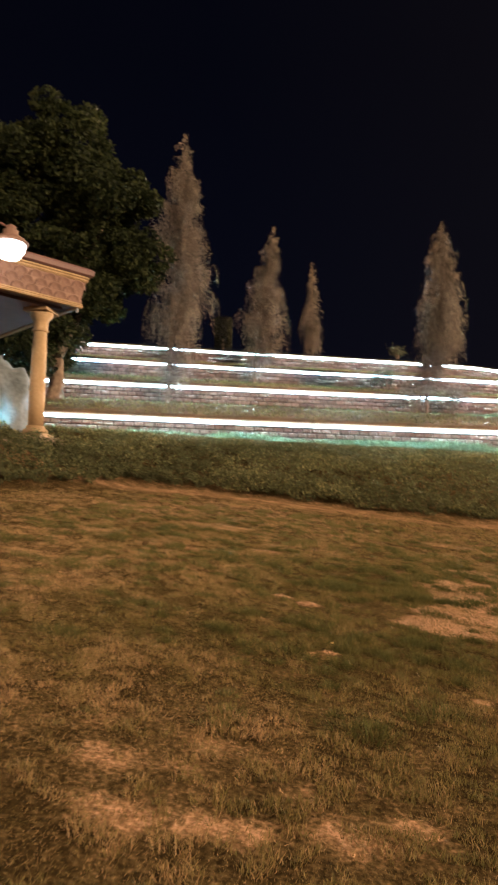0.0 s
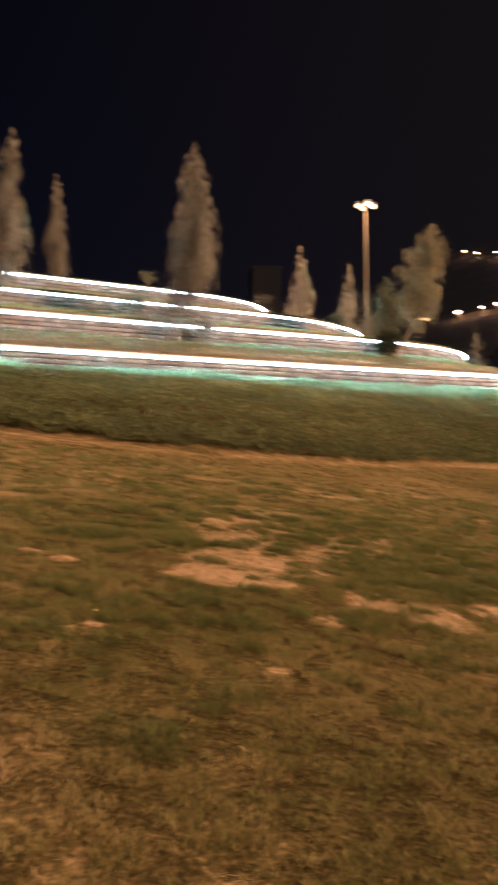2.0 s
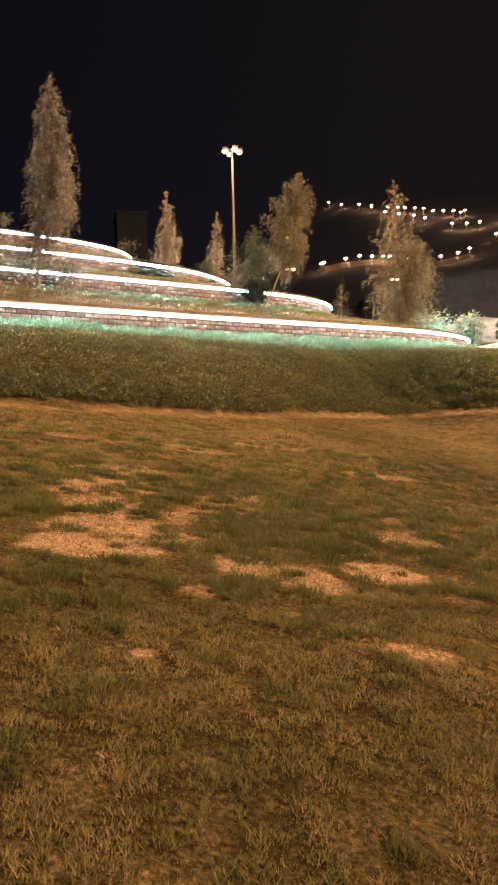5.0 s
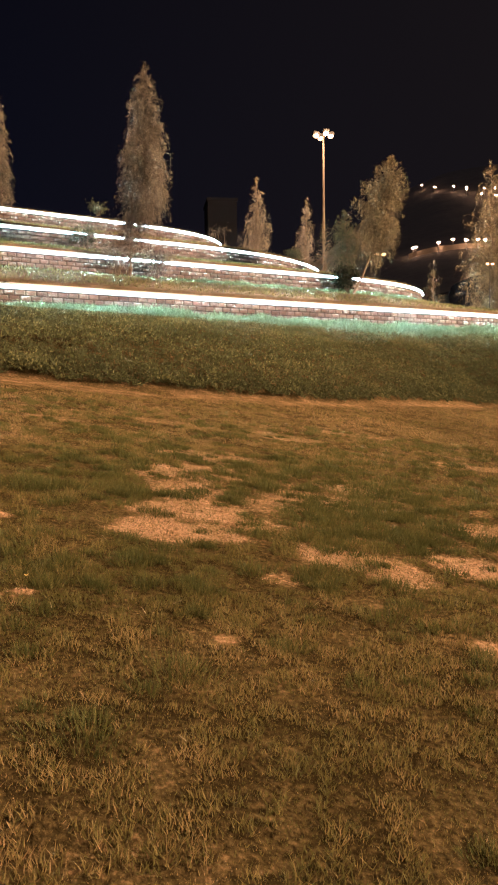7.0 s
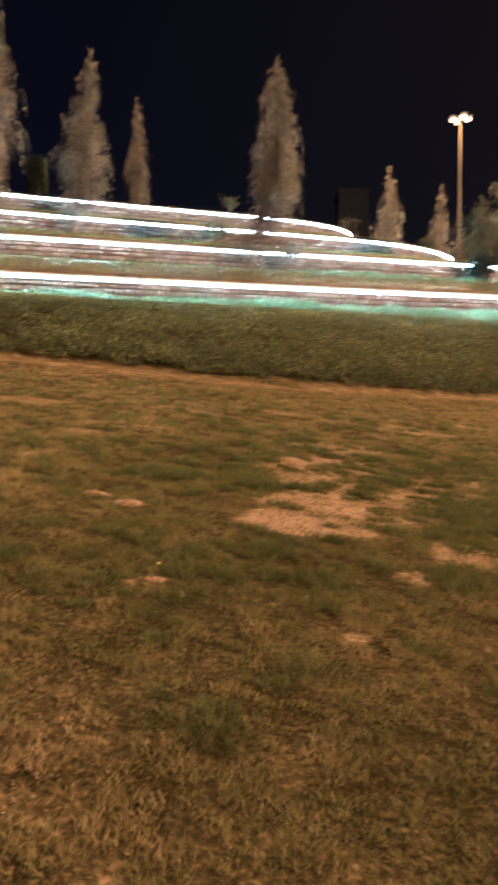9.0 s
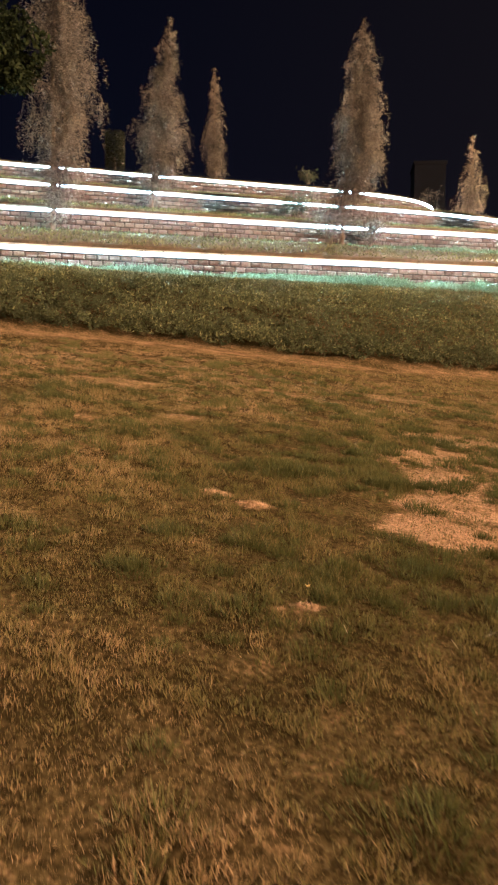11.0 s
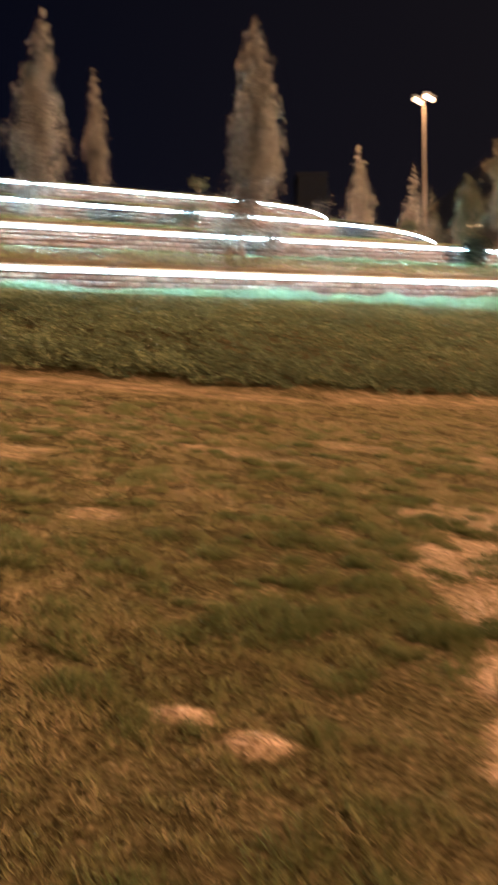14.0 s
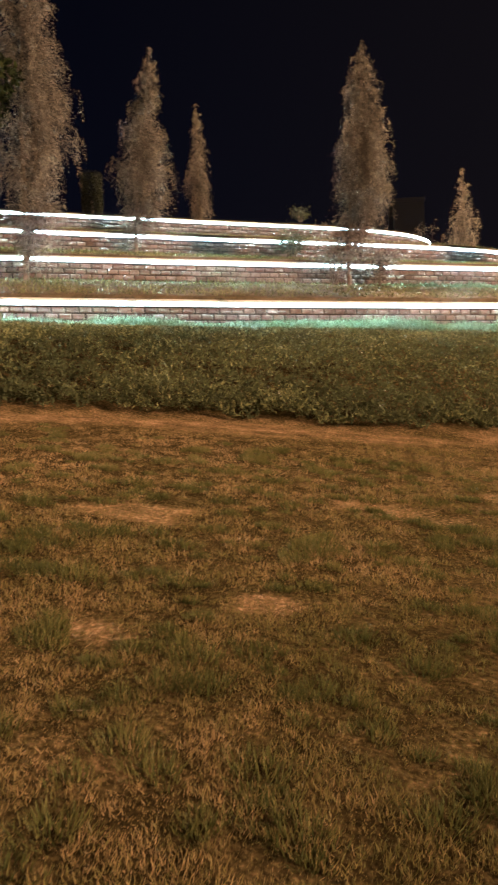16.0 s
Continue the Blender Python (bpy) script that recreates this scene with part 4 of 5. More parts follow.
hb, hd = np.radians(np.linspace(-62, 72, 150)), np.concatenate([np.linspace(280, 1430, 46), np.linspace(1500, 2300, 6)])
HB, HD = np.meshgrid(hb, hd)
HX, HY = HD * np.sin(HB), HD * np.cos(HB)
HZ = np.where(HD <= 1430, hill_z(HX, HY), hill_z(1430 * np.sin(HB), 1430 * np.cos(HB)) * (1 - (HD - 1430) / 1500))
hi_ = np.arange(HX.size).reshape(HX.shape)
hf = np.stack([hi_[:-1, :-1], hi_[:-1, 1:], hi_[1:, 1:], hi_[1:, :-1]], -1).reshape(-1, 4)
tagged(new("backdrop_hill", mesh_from("backdrop_hill", np.stack([HX, HY, HZ], -1).reshape(-1, 3), hf, HILL, True)), "dark distant hillside at night, faintly self-lit", "hill", kind="structure")


def on_hill(bearing, rise):
    """The place on the hillside at a bearing where it rises by that share of its distance."""
    b = math.radians(bearing)
    lo, hi = 350.0, 1430.0
    for _ in range(40):
        m = (lo + hi) / 2
        if float(hill_z(np.array([m * math.sin(b)]), np.array([m * math.cos(b)]))[0]) / m < rise:
            lo = m
        else:
            hi = m
    return np.array([lo * math.sin(b), lo * math.cos(b), float(hill_z(np.array([lo * math.sin(b)]), np.array([lo * math.cos(b)]))[0])])


# roads: bearings and rises of a few bends, the bearings of the lamps along each, whether its bank shows in their light
ROADS = [([20.6, 22.8, 25.2, 27.4, 30.3], [0.2699, 0.2662, 0.2605, 0.2539, 0.2460], [20.6, 21.5, 22.8, 23.7, 24.9, 25.6, 26.1, 26.8, 27.4, 28.1, 28.8, 29.5, 30.0, 30.3], False),
         ([23.5, 25.7, 27.7, 29.4], [0.2615, 0.2499, 0.2428, 0.233], [23.7, 24.7, 25.7, 26.7, 27.5, 29.4], False),
         ([29.8, 31.3, 33.1, 34.8, 37.0], [0.2315, 0.2312, 0.2365, 0.2365, 0.2375], [30.4, 31.3, 32.7, 33.1, 33.3, 33.9, 34.9, 36.1, 36.9], False),
         ([31.4, 32.7, 34.2, 36.0, 37.5], [0.2365, 0.2413, 0.2446, 0.247, 0.2475], [34.2, 34.7, 35.1, 35.6, 36.1, 36.7], False),
         ([32.1, 33.5, 34.9, 36.1, 37.9], [0.2117, 0.219, 0.2217, 0.2219, 0.2236], [32.4, 33.5, 34.9, 36.1, 37.2], True),
         ([19.7, 20.2, 21.8, 23.7, 25.0, 26.8], [0.1872, 0.1907, 0.1955, 0.1971, 0.1954, 0.1896], [20.0, 20.2, 21.8, 22.8, 23.7, 24.5, 25.0, 26.3], True),
         ([28.2, 28.6, 29.8, 30.6], [0.1882, 0.19, 0.193, 0.1971], [28.6, 29.8, 30.6], True)]
rngR = np.random.default_rng(17)
far_lamp = None
for bs, rs, posts, banked in ROADS:
    run = [on_hill(b, float(np.interp(b, bs, rs)) - 0.010) for b in np.linspace(bs[0], bs[-1], 40)]
    verts = []
    for p in run:
        out = -p[:2] / np.linalg.norm(p[:2])
        for s, up in ((-5.0, -1.0), (-8.0, 8.0 if banked else 2.5)):
            verts.append((p[0] + out[0] * s, p[1] + out[1] * s, p[2] + up))
    faces = [(2 * i, 2 * i + 2, 2 * i + 3, 2 * i + 1) for i in range(len(run) - 1)]
    tagged(new("far_road", mesh_from("far_road", verts, faces, PAVING)), "lamplit road across a dark hillside", "road", kind="structure")
    for b in posts:
        p = on_hill(b, float(np.interp(b, bs, rs)) - 0.0085 + rngR.uniform(-0.0015, 0.0015))
        if far_lamp is None:
            far_lamp = street_lamp((p[0], p[1], p[2] + 0.5), 9.0, "distant street lamp glowing on a dark hillside", FAR_GLASS, 1.7, "street_lamp", 1, "street lamps on the far hillside")
        else:
            copy_thing(far_lamp, pose(p[0], p[1], p[2] + 0.5, 0, 0, 0))

# dim flat-roofed building behind the ridge
block = thing("far_building", (13.6, 118.0, on_ground(13.6, 118.0)), "dim grey flat-roofed building behind the ridge", "building")
top = 31.0 - on_ground(13.6, 118.0)
bm = bmesh.new()
box(bm, (-2.2, -2.0, -0.5), (2.2, 4.0, top), 0.03)
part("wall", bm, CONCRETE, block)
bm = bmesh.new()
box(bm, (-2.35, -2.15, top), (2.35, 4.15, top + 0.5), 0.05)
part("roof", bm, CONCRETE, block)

# ---- grass and ground cover ----
rngG = np.random.default_rng(5)
def near_walk(x, y):
    """Distance from the line that the walk follows."""
    ax, ay, bx, by = 1.4, 0.0, -0.3, 4.6
    t = np.clip(((x - ax) * (bx - ax) + (y - ay) * (by - ay)) / ((bx - ax) ** 2 + (by - ay) ** 2), 0, 1)
    return np.hypot(x - ax - t * (bx - ax), y - ay - t * (by - ay))


def dryness(x, y):
    d = 0.50 + 0.35 * (fbm(x, y, 2.6, 41) - 0.5) + 0.28 * (fbm(x, y, 0.6, 45) - 0.5) + 0.42 * (fbm(x, y, 0.16, 47) - 0.5)
    green = np.exp(-(((x - 3.3) / 2.6) ** 2 + ((y - 7.6) / 2.5) ** 2))
    return np.clip(d - 0.38 * green - 0.10 * np.exp(-((x - 0.6) / 1.0) ** 2 - ((y - 4.9) / 0.7) ** 2) + 0.10 * np.clip((y - 10) / 4, 0, 1) + 0.04 * np.clip((0.2 - x) / 1.2, 0, 1) * np.clip((y - 5) / 2, 0, 1), 0, 1)


def blades(x, y, z, length, width, lean, rng):
    """Upright tapering blades, one face each."""
    n = len(x)
    az = rng.uniform(0, 2 * math.pi, n)
    tx, ty = rng.normal(0, lean, n), rng.normal(0, lean, n)
    p = np.stack([x, y, z - 0.006], 1)
    s = np.stack([np.cos(az), np.sin(az), np.zeros(n)], 1) * (width / 2)[:, None]
    tip = p + np.stack([tx, ty, np.ones(n)], 1) / np.sqrt(1 + tx**2 + ty**2)[:, None] * length[:, None]
    return np.stack([p - s, p + s, tip], 1)


def scatter(n, x0, x1, y0, y1, rng):
    return rng.uniform(x0, x1, n), rng.uniform(y0, y1, n)


def in_view(x, y):
    yaw = np.degrees(np.arctan2(x - 1.0, y + 1.5))
    return (yaw > -34) & (yaw < 44) & (from_wall(x, y) - foot_width(x) > 0.0)


def mound(x, y):
    """Where the lawn grows in raised tufts, 0 to 1."""
    m = 0.40 * vnoise(x + 0.31 * y, y - 0.22 * x, 0.15, 51) + 0.42 * vnoise(x - 0.43 * y, y + 0.37 * x, 0.075, 52) + 0.20 * vnoise(x, y, 0.6, 54)
    m = np.clip((m - 0.47) / 0.10, 0, 1)
    return m * m * (3 - 2 * m)


# the lawn: fine upright blades, a close carpet near the walk, broken into tufts further up
x, y = scatter(5900000, -8.5, 15.5, 1.2, 25.5, rngG)
d = near_walk(x, y)
keep = rngG.random(len(x)) < np.clip(3.5 / np.maximum(d, 1.0), 0, 1) ** 1.6
x, y, d = x[keep], y[keep], d[keep]
keep = in_view(x, y)
x, y, d = x[keep], y[keep], d[keep]
bare, open_, m = bareness(x, y), brokenness(x, y), mound(x, y)
keep = rngG.random(len(x)) < (1 - bare * (1 - 0.30 * m)) ** 1.3 * (1 - open_ * (0.95 - 0.45 * m)) * (0.86 + 0.14 * m)
x, y, d, bare, open_, m = x[keep], y[keep], d[keep], bare[keep], open_[keep], m[keep]
n = len(x)
tall = (0.019 + 0.019 * m + 0.040 * m * open_ - 0.014 * open_ * (1 - m)) * rngG.uniform(0.6, 1.3, n) * (1 - 0.35 * bare) * (0.8 + 0.4 * fbm(x, y, 0.9, 83))
# besides dryness: mounds lightened and hollows darkened, their shading put into the colour
dry = np.clip(dryness(x, y) + 0.12 * (m - 0.5) * (1 - open_) + open_ * (0.16 - 0.42 * m) + rngG.normal(0, 0.12, n), 0, 1)
lawn = soup("lawn_grass", blades(x, y, ground_z(x, y), tall, (0.0050 + 0.0005 * np.clip(d - 3.0, 0, 12)) * rngG.uniform(0.7, 1.3, n), 0.55, rngG), GRASS, 3, dry)
tagged(new("lawn_grass", lawn), "patchy half-dry lawn of fine grass", "grass", kind="stuff")

# short thin grass lying between the blades
x, y = scatter(500000, -8.5, 15.5, 1.2, 25.5, rngG)
d = near_walk(x, y)
keep = rngG.random(len(x)) < np.clip(3.6 / np.maximum(d, 1.0), 0, 1) ** 1.3
x, y, d = x[keep], y[keep], d[keep]
keep = in_view(x, y)
x, y, d = x[keep], y[keep], d[keep]
keep = rngG.random(len(x)) < 1 - 0.9 * bareness(x, y)
x, y, d = x[keep], y[keep], d[keep]
dry = np.clip(dryness(x, y) - 0.02 + rngG.normal(0, 0.15, len(x)), 0, 1)
thin_grass = soup("thin_grass", blades(x, y, ground_z(x, y), rngG.uniform(0.012, 0.034, len(x)), 0.0062 * (1 + 0.07 * np.clip(d - 4, 0, 12)), 1.3, rngG), GRASS, 3, dry)
tagged(new("thin_grass", thin_grass), "short thin dry grass lying in the lawn", "grass", kind="stuff")

# taller green tufts: separate domes of fine blades
tn = 4600
tx, ty = scatter(tn, -4, 9, 2.6, 14, rngG)
tw = 0.85 * np.exp(-(((tx - 3.4) / 2.3) ** 2 + ((ty - 7.8) / 2.3) ** 2)) * np.clip(2.4 * fbm(tx, ty, 0.9, 85) - 0.35, 0.15, 1) + 0.45 * np.exp(-(((tx - 0.6) / 0.9) ** 2 + ((ty - 4.9) / 0.6) ** 2)) + 0.26 * np.clip((ty - 5) / 2, 0, 1) + 0.06
keep = (rngG.random(tn) < tw * (1 - 0.6 * bareness(tx, ty))) & ((from_wall(tx, ty) - foot_width(tx)) > 0.6)
tx, ty = np.append(tx[keep], [2.63, 2.5, 1.34, 1.46, 1.24]), np.append(ty[keep], [5.32, 5.44, 7.36, 7.40, 7.32])     # the last three: a thick tuft beside the largest bare patch
rad = rngG.uniform(0.04, 0.115, len(tx)) * (1 - 0.03 * np.clip(ty - 7, 0, 7)) * (1 + 0.45 * (rngG.random(len(tx)) < 0.12))
rad[-5:] = [0.08, 0.07, 0.12, 0.10, 0.09]
per = (60 + 1150 * rad + 150 * (np.arange(len(rad)) >= len(rad) - 5)).astype(int)
cx, cy, rr = np.repeat(tx, per), np.repeat(ty, per), np.repeat(rad, per)
ri, az = np.sqrt(rngG.random(len(cx))), rngG.uniform(0, 2 * math.pi, len(cx))
ragged = 1 + 0.3 * np.sin(3 * az + 9 * cx) + 0.2 * np.sin(5 * az + 7 * cy)
x, y = cx + rr * ri * ragged * np.cos(az) * 1.2, cy + rr * ri * ragged * np.sin(az)
tall = (0.020 + 0.62 * rr * np.sqrt(np.clip(1 - 0.8 * ri**2, 0, 1))) * rngG.uniform(0.65, 1.2, len(x))
tip_to = np.stack([np.cos(az), np.sin(az)], 1) * (0.7 * ri)[:, None] + rngG.normal(0, 0.28, (len(x), 2))
foot = np.stack([x, y, ground_z(x, y) - 0.006], 1)
spin = rngG.uniform(0, math.pi, len(x))
half = np.stack([np.cos(spin), np.sin(spin), np.zeros(len(x))], 1) * (0.0024 + 0.00025 * np.clip(y - 4, 0, 8))[:, None]
tip = foot + np.column_stack([tip_to, np.ones(len(x))]) / np.sqrt(1 + (tip_to**2).sum(1))[:, None] * tall[:, None]
tufts = soup("grass_tufts", np.stack([foot - half, foot + half, tip], 1), TUFT, 3, np.clip(dryness(cx, cy) * 0.6 + 0.12 + rngG.normal(0, 0.12, len(x)), 0, 1))
tagged(new("grass_tufts", tufts), "taller green tufts standing in the lawn", "grass", kind="stuff")

# straw and litter lying on the bare soil
x, y = scatter(900000, -4, 7, 1.5, 14, rngG)
keep = rngG.random(len(x)) < bareness(x, y) ** 1.5 * 0.6
x, y = x[keep], y[keep]
litter = blades(x, y, ground_z(x, y) + 0.008, rngG.uniform(0.015, 0.05, len(x)), np.full(len(x), 0.006), 3.5, rngG)
tagged(new("straw_litter", soup("straw_litter", litter, GRASS, 3, np.clip(rngG.normal(0.75, 0.35, len(x)), 0, 1))), "dry straw bits on bare soil", "litter", kind="stuff")

# crumbs of earth on the bare soil
x, y = scatter(330000, -1.0, 5.5, 4.6, 10.5, rngG)
keep = rngG.random(len(x)) < np.clip(bareness(x, y) - 0.25, 0, 1) * 0.9
x, y = x[keep], y[keep]
n = len(x)
size = rngG.uniform(0.003, 0.008, n)
base = np.stack([x, y, ground_z(x, y) - 0.002], 1)
turn = rngG.uniform(0, 2 * math.pi, n)
ends = [base + np.stack([np.cos(turn + a) * size, np.sin(turn + a) * size, np.zeros(n)], 1) for a in (0, 2.1, 4.2)]
peak_at = base + np.stack([rngG.normal(0, 0.3, n) * size, rngG.normal(0, 0.3, n) * size, size * rngG.uniform(0.7, 1.3, n)], 1)
sides = np.concatenate([np.stack([ends[i], ends[(i + 1) % 3], peak_at], 1) for i in range(3)])
tagged(new("soil_crumbs", soup("soil_crumbs", sides, CRUMB, 3)), "dry crumbs of earth on bare soil", "soil", kind="stuff")

# pale straw stalks lying about
n = 90
x, y = scatter(n, -3.5, 6.5, 2.0, 12, rngG)
az = rngG.uniform(0, 2 * math.pi, n)
ln = rngG.uniform(0.025, 0.07, n)
p0 = np.stack([x, y, ground_z(x, y) + 0.03], 1)
p1 = p0 + np.stack([np.cos(az) * ln, np.sin(az) * ln, rngG.uniform(0.0, 0.03, n)], 1)
wd = np.stack([-np.sin(az), np.cos(az), np.zeros(n)], 1) * 0.0018
tagged(new("straw_stalks", soup("straw_stalks", np.stack([p0 - wd, p0 + wd, p1 + wd * 0.6, p1 - wd * 0.6], 1), STRAW, 4)), "pale straw stalks lying on the lawn", "litter", kind="stuff")

# a single yellow leaf on the grass
LEAF_AT = (0.77, 4.94)
fallen = thing("fallen_leaf", (*LEAF_AT, on_ground(*LEAF_AT) + 0.045), "yellow fallen leaf lying on the lawn", "leaf", turn=20)
bm = bmesh.new()
rim = [bm.verts.new((0.014 * math.cos(t), 0.008 * math.sin(t) * (1 + 0.2 * math.cos(t)), 0.006 * math.cos(2 * t))) for t in (i * math.pi / 6 for i in range(12))]
mid = bm.verts.new((0, 0, 0.0))
for i in range(12):
    bm.faces.new((rim[i], rim[(i + 1) % 12], mid))
part("blade", bm, YELLOW, fallen)

# ground cover on the bank: leafy shoots, deep and dense at its foot, thinning to grass below the wall
x, y = scatter(3500000, -16, 24, 8, 44, rngG)
yaw = np.degrees(np.arctan2(x - 1.0, y + 1.5))
keep = (yaw > -37) & (yaw < 42) & (np.hypot(x - GC[0], y - GC[1]) > 2.75)
x, y = x[keep], y[keep]
w = from_wall(x, y)
fw = foot_width(x) + 0.12 * (fbm(x, y, 0.9, 61) - 0.5)
edge = np.clip((fw - w) / 1.6, 0, 1)
keep = (w > 0.10) & ((w < fw) | (gazebo_pad(x, y) > 0.03)) & (rngG.random(len(x)) < np.where(edge < 0.35, 0.8, np.where(edge < 1, 0.38, 0.27)) * np.clip((x - 6) / 3, 1, 3.2))
x, y, w, fw = x[keep], y[keep], w[keep], fw[keep]
n = len(x)
lump = 0.6 * vnoise(x + 0.4 * y, y - 0.3 * x, 0.30, 63) + 0.4 * vnoise(x, y, 0.15, 64)
deep = (0.14 + 0.26 * np.clip((lump - 0.3) / 0.4, 0, 1)) * np.clip(w / (0.62 * fw) - 0.22, 0.06, 1) * np.clip(0.85 + (fw - w) / 0.5, 0.85, 1.15)
rim_of = np.clip(1 - (fw - w) / 0.45, 0, 1)
up = 0.5 * rim_of + (1 - 0.5 * rim_of) * rngG.random(n) ** 0.55
centre = np.stack([x, y, ground_z(x, y) + deep * up], 1)
d1 = rngG.normal(0, 0.75, (n, 3))
d1[:, 2] += 0.55
d1 /= np.linalg.norm(d1, axis=1)[:, None]
d2 = np.cross(d1, rngG.normal(0, 1, (n, 3)))
d2 /= np.linalg.norm(d2, axis=1)[:, None]
size = rngG.uniform(0.019, 0.044, n)[:, None] * (0.75 + 0.35 * np.clip(w / 6, 0, 1))[:, None]
leaf = np.stack([centre - d2 * size * 0.42, centre + d2 * size * 0.42, centre + d1 * size * 2.0], 1)
# leaves drier by the wall; darker low down, the plants' inner shade as colour
leaf_tone = np.clip(0.10 + 0.30 * (fbm(x, y, 1.2, 65) - 0.5) + 0.28 * (up - 0.6) * np.clip(w / 4, 0, 1) + rngG.normal(0, 0.14, n) + 0.32 * np.clip(1 - w / (0.55 * fw), 0, 1), 0, 1)
tagged(new("bank_ground_cover", soup("bank_ground_cover", leaf, COVER, 3, leaf_tone)), "dense low leafy ground cover on the bank below the wall", "ground cover", kind="stuff")

# longer grass along the foot of each wall
for k in range(4):
    n = (130000, 40000, 36000, 10000)[k]
    pts, nor = LINES[k]
    s = rngG.uniform(-27, 30, n)
    out = 0.08 + np.abs(rngG.normal(0, 0.55 if k == 0 else 0.42, n))
    i0 = np.clip(((s + 60) / STEP).astype(int), 0, len(ARC) - 1)
    x, y = pts[i0, 0] + nor[i0, 0] * out + rngG.normal(0, 0.1, n), pts[i0, 1] + nor[i0, 1] * out + rngG.normal(0, 0.1, n)
    w = from_wall(x, y, k)
    keep = (w > 0.03) & (rngG.random(n) < (np.clip(1.8 * vnoise(s, s * 0, 0.7, 91 + k), 0.55, 1) if k == 0 else np.clip((s - 1) / 5, 0.06, 1)))
    x, y, w = x[keep], y[keep], w[keep]
    z = ground_z(x, y) if k == 0 else terrace_z(x, y, k - 1)
    tall = rngG.uniform(0.14, 0.40, len(x)) * (0.5 + vnoise(x, y, 0.6, 95)) * np.clip(1.1 - w * 0.5, 0.4, 1) * (0.85 if k == 0 else 0.55)
    ob = new("wall_foot_grass", soup("wall_foot_grass", blades(x, y, z, tall, np.full(len(x), 0.026), 0.8, rngG), FOOT, 3, np.clip(rngG.normal(0.35, 0.2, len(x)), 0, 1)))
    tagged(ob, "longer grass growing along the foot of a terrace wall", "grass", kind="stuff")

# grass hanging over the copings
for k in range(3):
    pts, nor = LINES[k]
    s = rngG.uniform(-16, 22, (90, 60, 50)[k])
    s = np.repeat(s, 16) + rngG.normal(0, 0.07, len(s) * 16)
    i0 = np.clip(((s + 60) / STEP).astype(int), 0, len(ARC) - 2)
    q = (s + 60) / STEP - i0
    c, o = pts[i0] * (1 - q)[:, None] + pts[i0 + 1] * q[:, None], nor[i0]
    n = len(s)
    root_at = np.column_stack([c + o * rngG.uniform(-0.1, 0.03, n)[:, None], np.full(n, TIERS[k][5] + 0.055)])
    side = np.column_stack([-o[:, 1], o[:, 0], np.zeros(n)]) * 0.009
    out_to = np.column_stack([c + o * rngG.uniform(0.10, 0.22, n)[:, None] - side[:, :2] * rngG.normal(0, 5, n)[:, None], TIERS[k][5] + rngG.uniform(-0.16, 0.16, n)])
    # near-black leaf colour gives the grass its silhouette against the light line
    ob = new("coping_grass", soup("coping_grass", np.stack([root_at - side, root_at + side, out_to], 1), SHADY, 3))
    tagged(ob, "thin grass hanging over a wall's coping", "grass", kind="stuff")

# the same cover on the rise past the wall's end
x, y = scatter(480000, 8, 48, 18, 58, rngG)
w, d = from_wall(x, y), np.hypot(x - 1.3, y)
keep = (w > foot_width(x) - 0.3) & (d > 31.2 + 0.8 * (fbm(x, y, 2.0, 67) - 0.5)) & (d < 53) & (np.degrees(np.arctan2(x - 1.0, y + 1.5)) < 46)
x, y = x[keep], y[keep]
n = len(x)
centre = np.stack([x, y, ground_z(x, y) + 0.2 * rngG.random(n)], 1)
d1 = rngG.normal(0, 1, (n, 3))
d1 /= np.linalg.norm(d1, axis=1)[:, None]
d2 = np.cross(d1, rngG.normal(0, 1, (n, 3)))
d2 /= np.linalg.norm(d2, axis=1)[:, None]
size = rngG.uniform(0.03, 0.062, n)[:, None]
leaf = np.stack([centre - d2 * size * 0.55, centre + d2 * size * 0.55, centre + d1 * size * 1.7], 1)
tagged(new("rise_ground_cover", soup("rise_ground_cover", leaf, COVER, 3, np.clip(rngG.normal(0.28, 0.15, n), 0, 1))), "leafy ground cover on the rise past the ridge's end", "ground cover", kind="stuff")

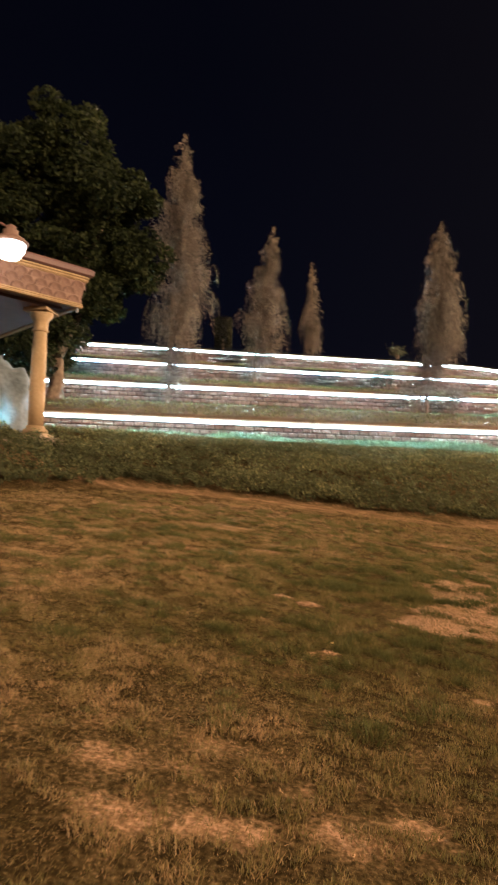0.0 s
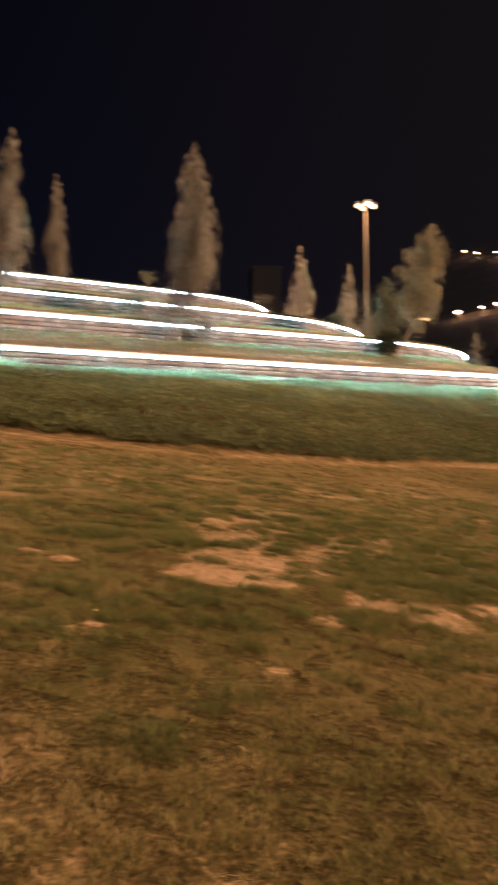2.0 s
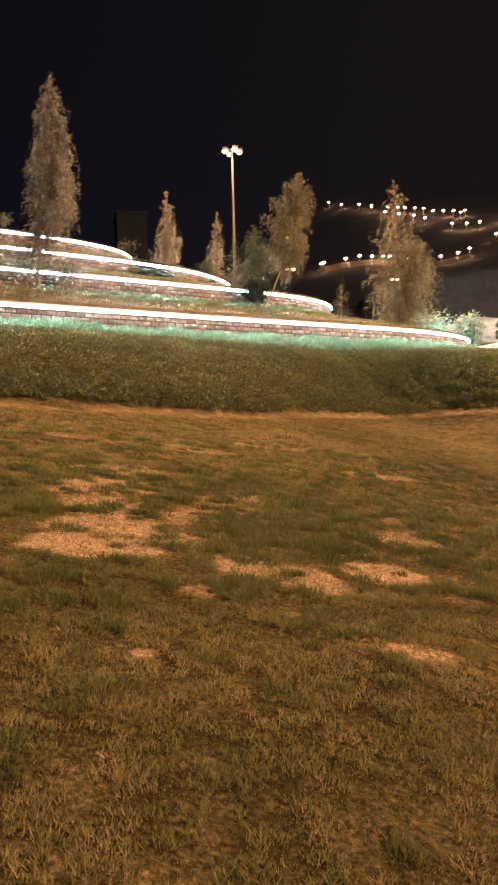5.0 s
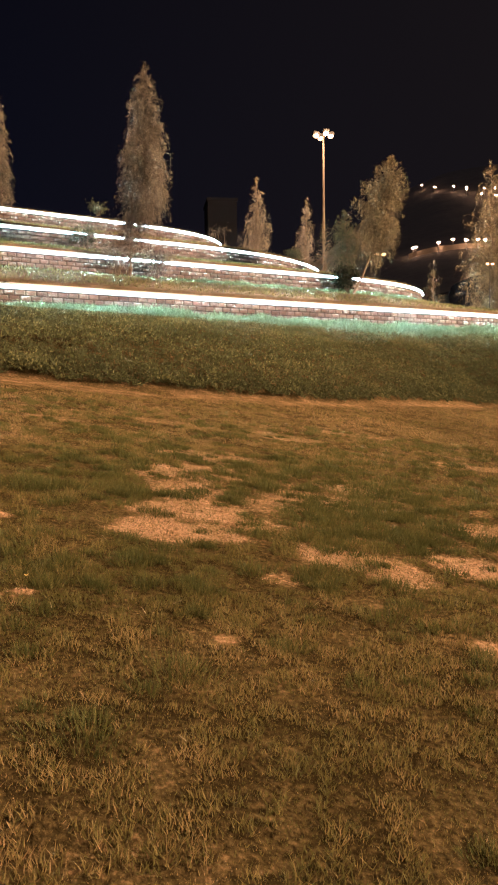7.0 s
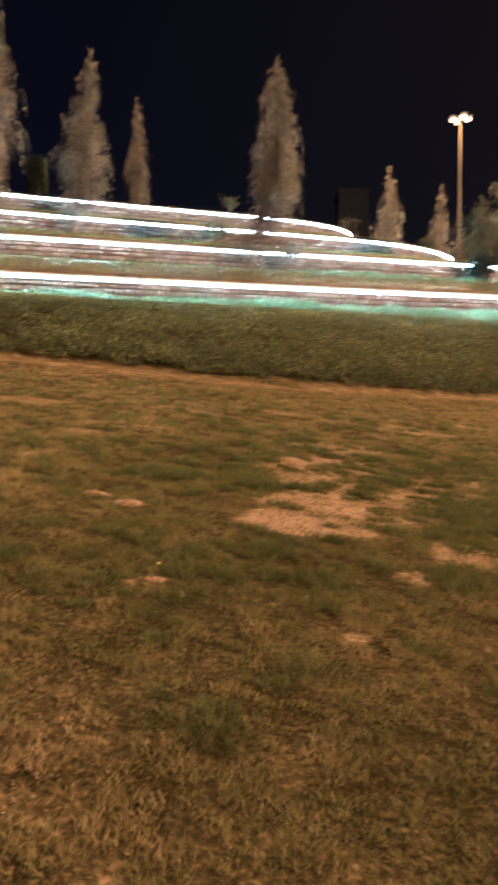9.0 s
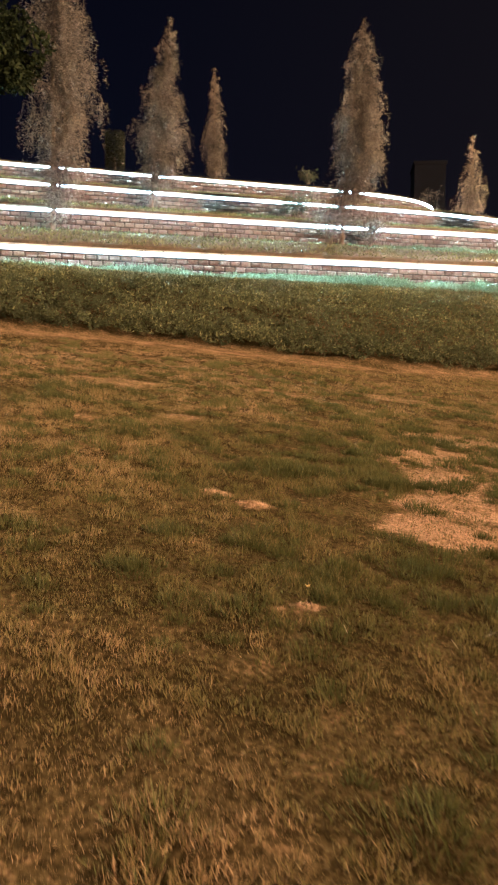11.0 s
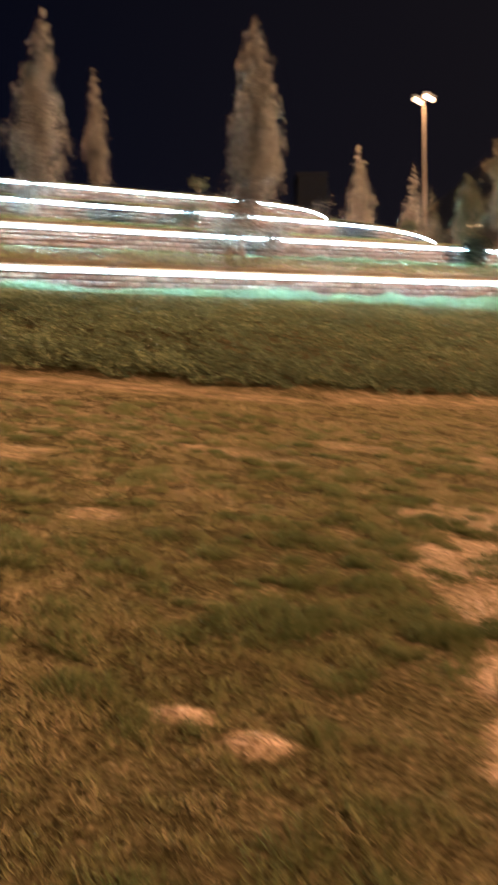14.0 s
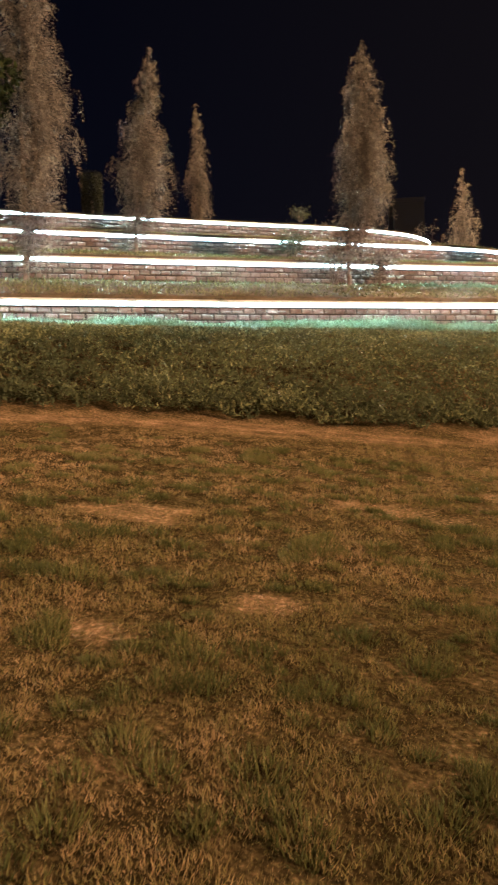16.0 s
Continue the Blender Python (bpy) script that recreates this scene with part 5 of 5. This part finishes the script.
# grass on the terraces
for k in range(4):
    x, y = scatter(210000, -26, 30, 20, 62, rngG)
    w = -from_wall(x, y, k)
    keep = (w > 0.15) & (w < 9)
    if k < 3:
        keep &= from_wall(x, y, k + 1) > 0.05
    else:
        keep &= w < 2.5
    x, y, w = x[keep], y[keep], w[keep]
    keep = rngG.random(len(x)) < np.clip((w - 0.1) / 0.8, 0.2, 1)
    x, y = x[keep], y[keep]
    tall = rngG.uniform(0.06, 0.17, len(x)) * (0.5 + fbm(x, y, 0.8, 71))
    ob = new("terrace_grass", soup("terrace_grass", blades(x, y, terrace_z(x, y, k), tall, np.full(len(x), 0.03), 0.6, rngG), COVER, 3, np.clip(rngG.normal(0.5, 0.2, len(x)), 0, 1)))
    tagged(ob, "short rough grass on a terrace slope", "grass", kind="stuff")

# ---- wall blocks ----
rngB = random.Random(9)
for k, (wall, pts, nor, h, lo, hi) in enumerate(WALLS):
    seg = np.concatenate([[0], np.cumsum(np.hypot(*np.diff(pts, axis=0).T))])
    seg -= seg[240]

    def at(s):
        x, y = np.interp(s, seg, pts[:, 0]), np.interp(s, seg, pts[:, 1])
        nx_, ny_ = np.interp(s, seg, nor[:, 0]), np.interp(s, seg, nor[:, 1])
        return x, y, math.degrees(math.atan2(ny_, nx_)) - 90

    near = (-6.0, 13.0) if k == 0 else (-4.0, 15.0)
    lo, hi = max(lo, -25.0), min(hi, 46.0)
    rest_v, rest_f = [], []

    def lay(mesh, s, up, name):
        x, y, turn = at(s)
        m = pose(x, y, h + up, 0, 0, turn + rngB.uniform(-0.6, 0.6)) @ Matrix.Translation((0, rngB.uniform(-0.008, 0.008) + (0.015 if name == "coping_stone" else 0.0), 0))
        if near[0] <= s <= near[1]:
            ob = new(name, mesh)
            ob.parent = wall
            ob.matrix_basis = m
        else:
            base = len(rest_v)
            rest_v.extend(tuple(m @ v.co) for v in mesh.vertices)
            rest_f.extend(tuple(base + i for i in p.vertices) for p in mesh.polygons)

    for course in range(4):
        s = lo + 0.3 + (BL / 2 if course % 2 else 0)
        while s < hi - 0.3:
            lay(rngB.choice(BRICKS), s, -0.160 - BH * (course + 1), "brick")
            s += BL
    s = lo + 0.3
    while s < hi - 0.3:
        x, y, turn = at(s)
        lay(rngB.choice(CAPS), s, -0.07, "coping_stone")
        s += 0.6
    ob = part("block_run", mesh_from("block_run", rest_v, rest_f, BRICK_FAR), None, wall)
    tagged(ob, kind="stuff")
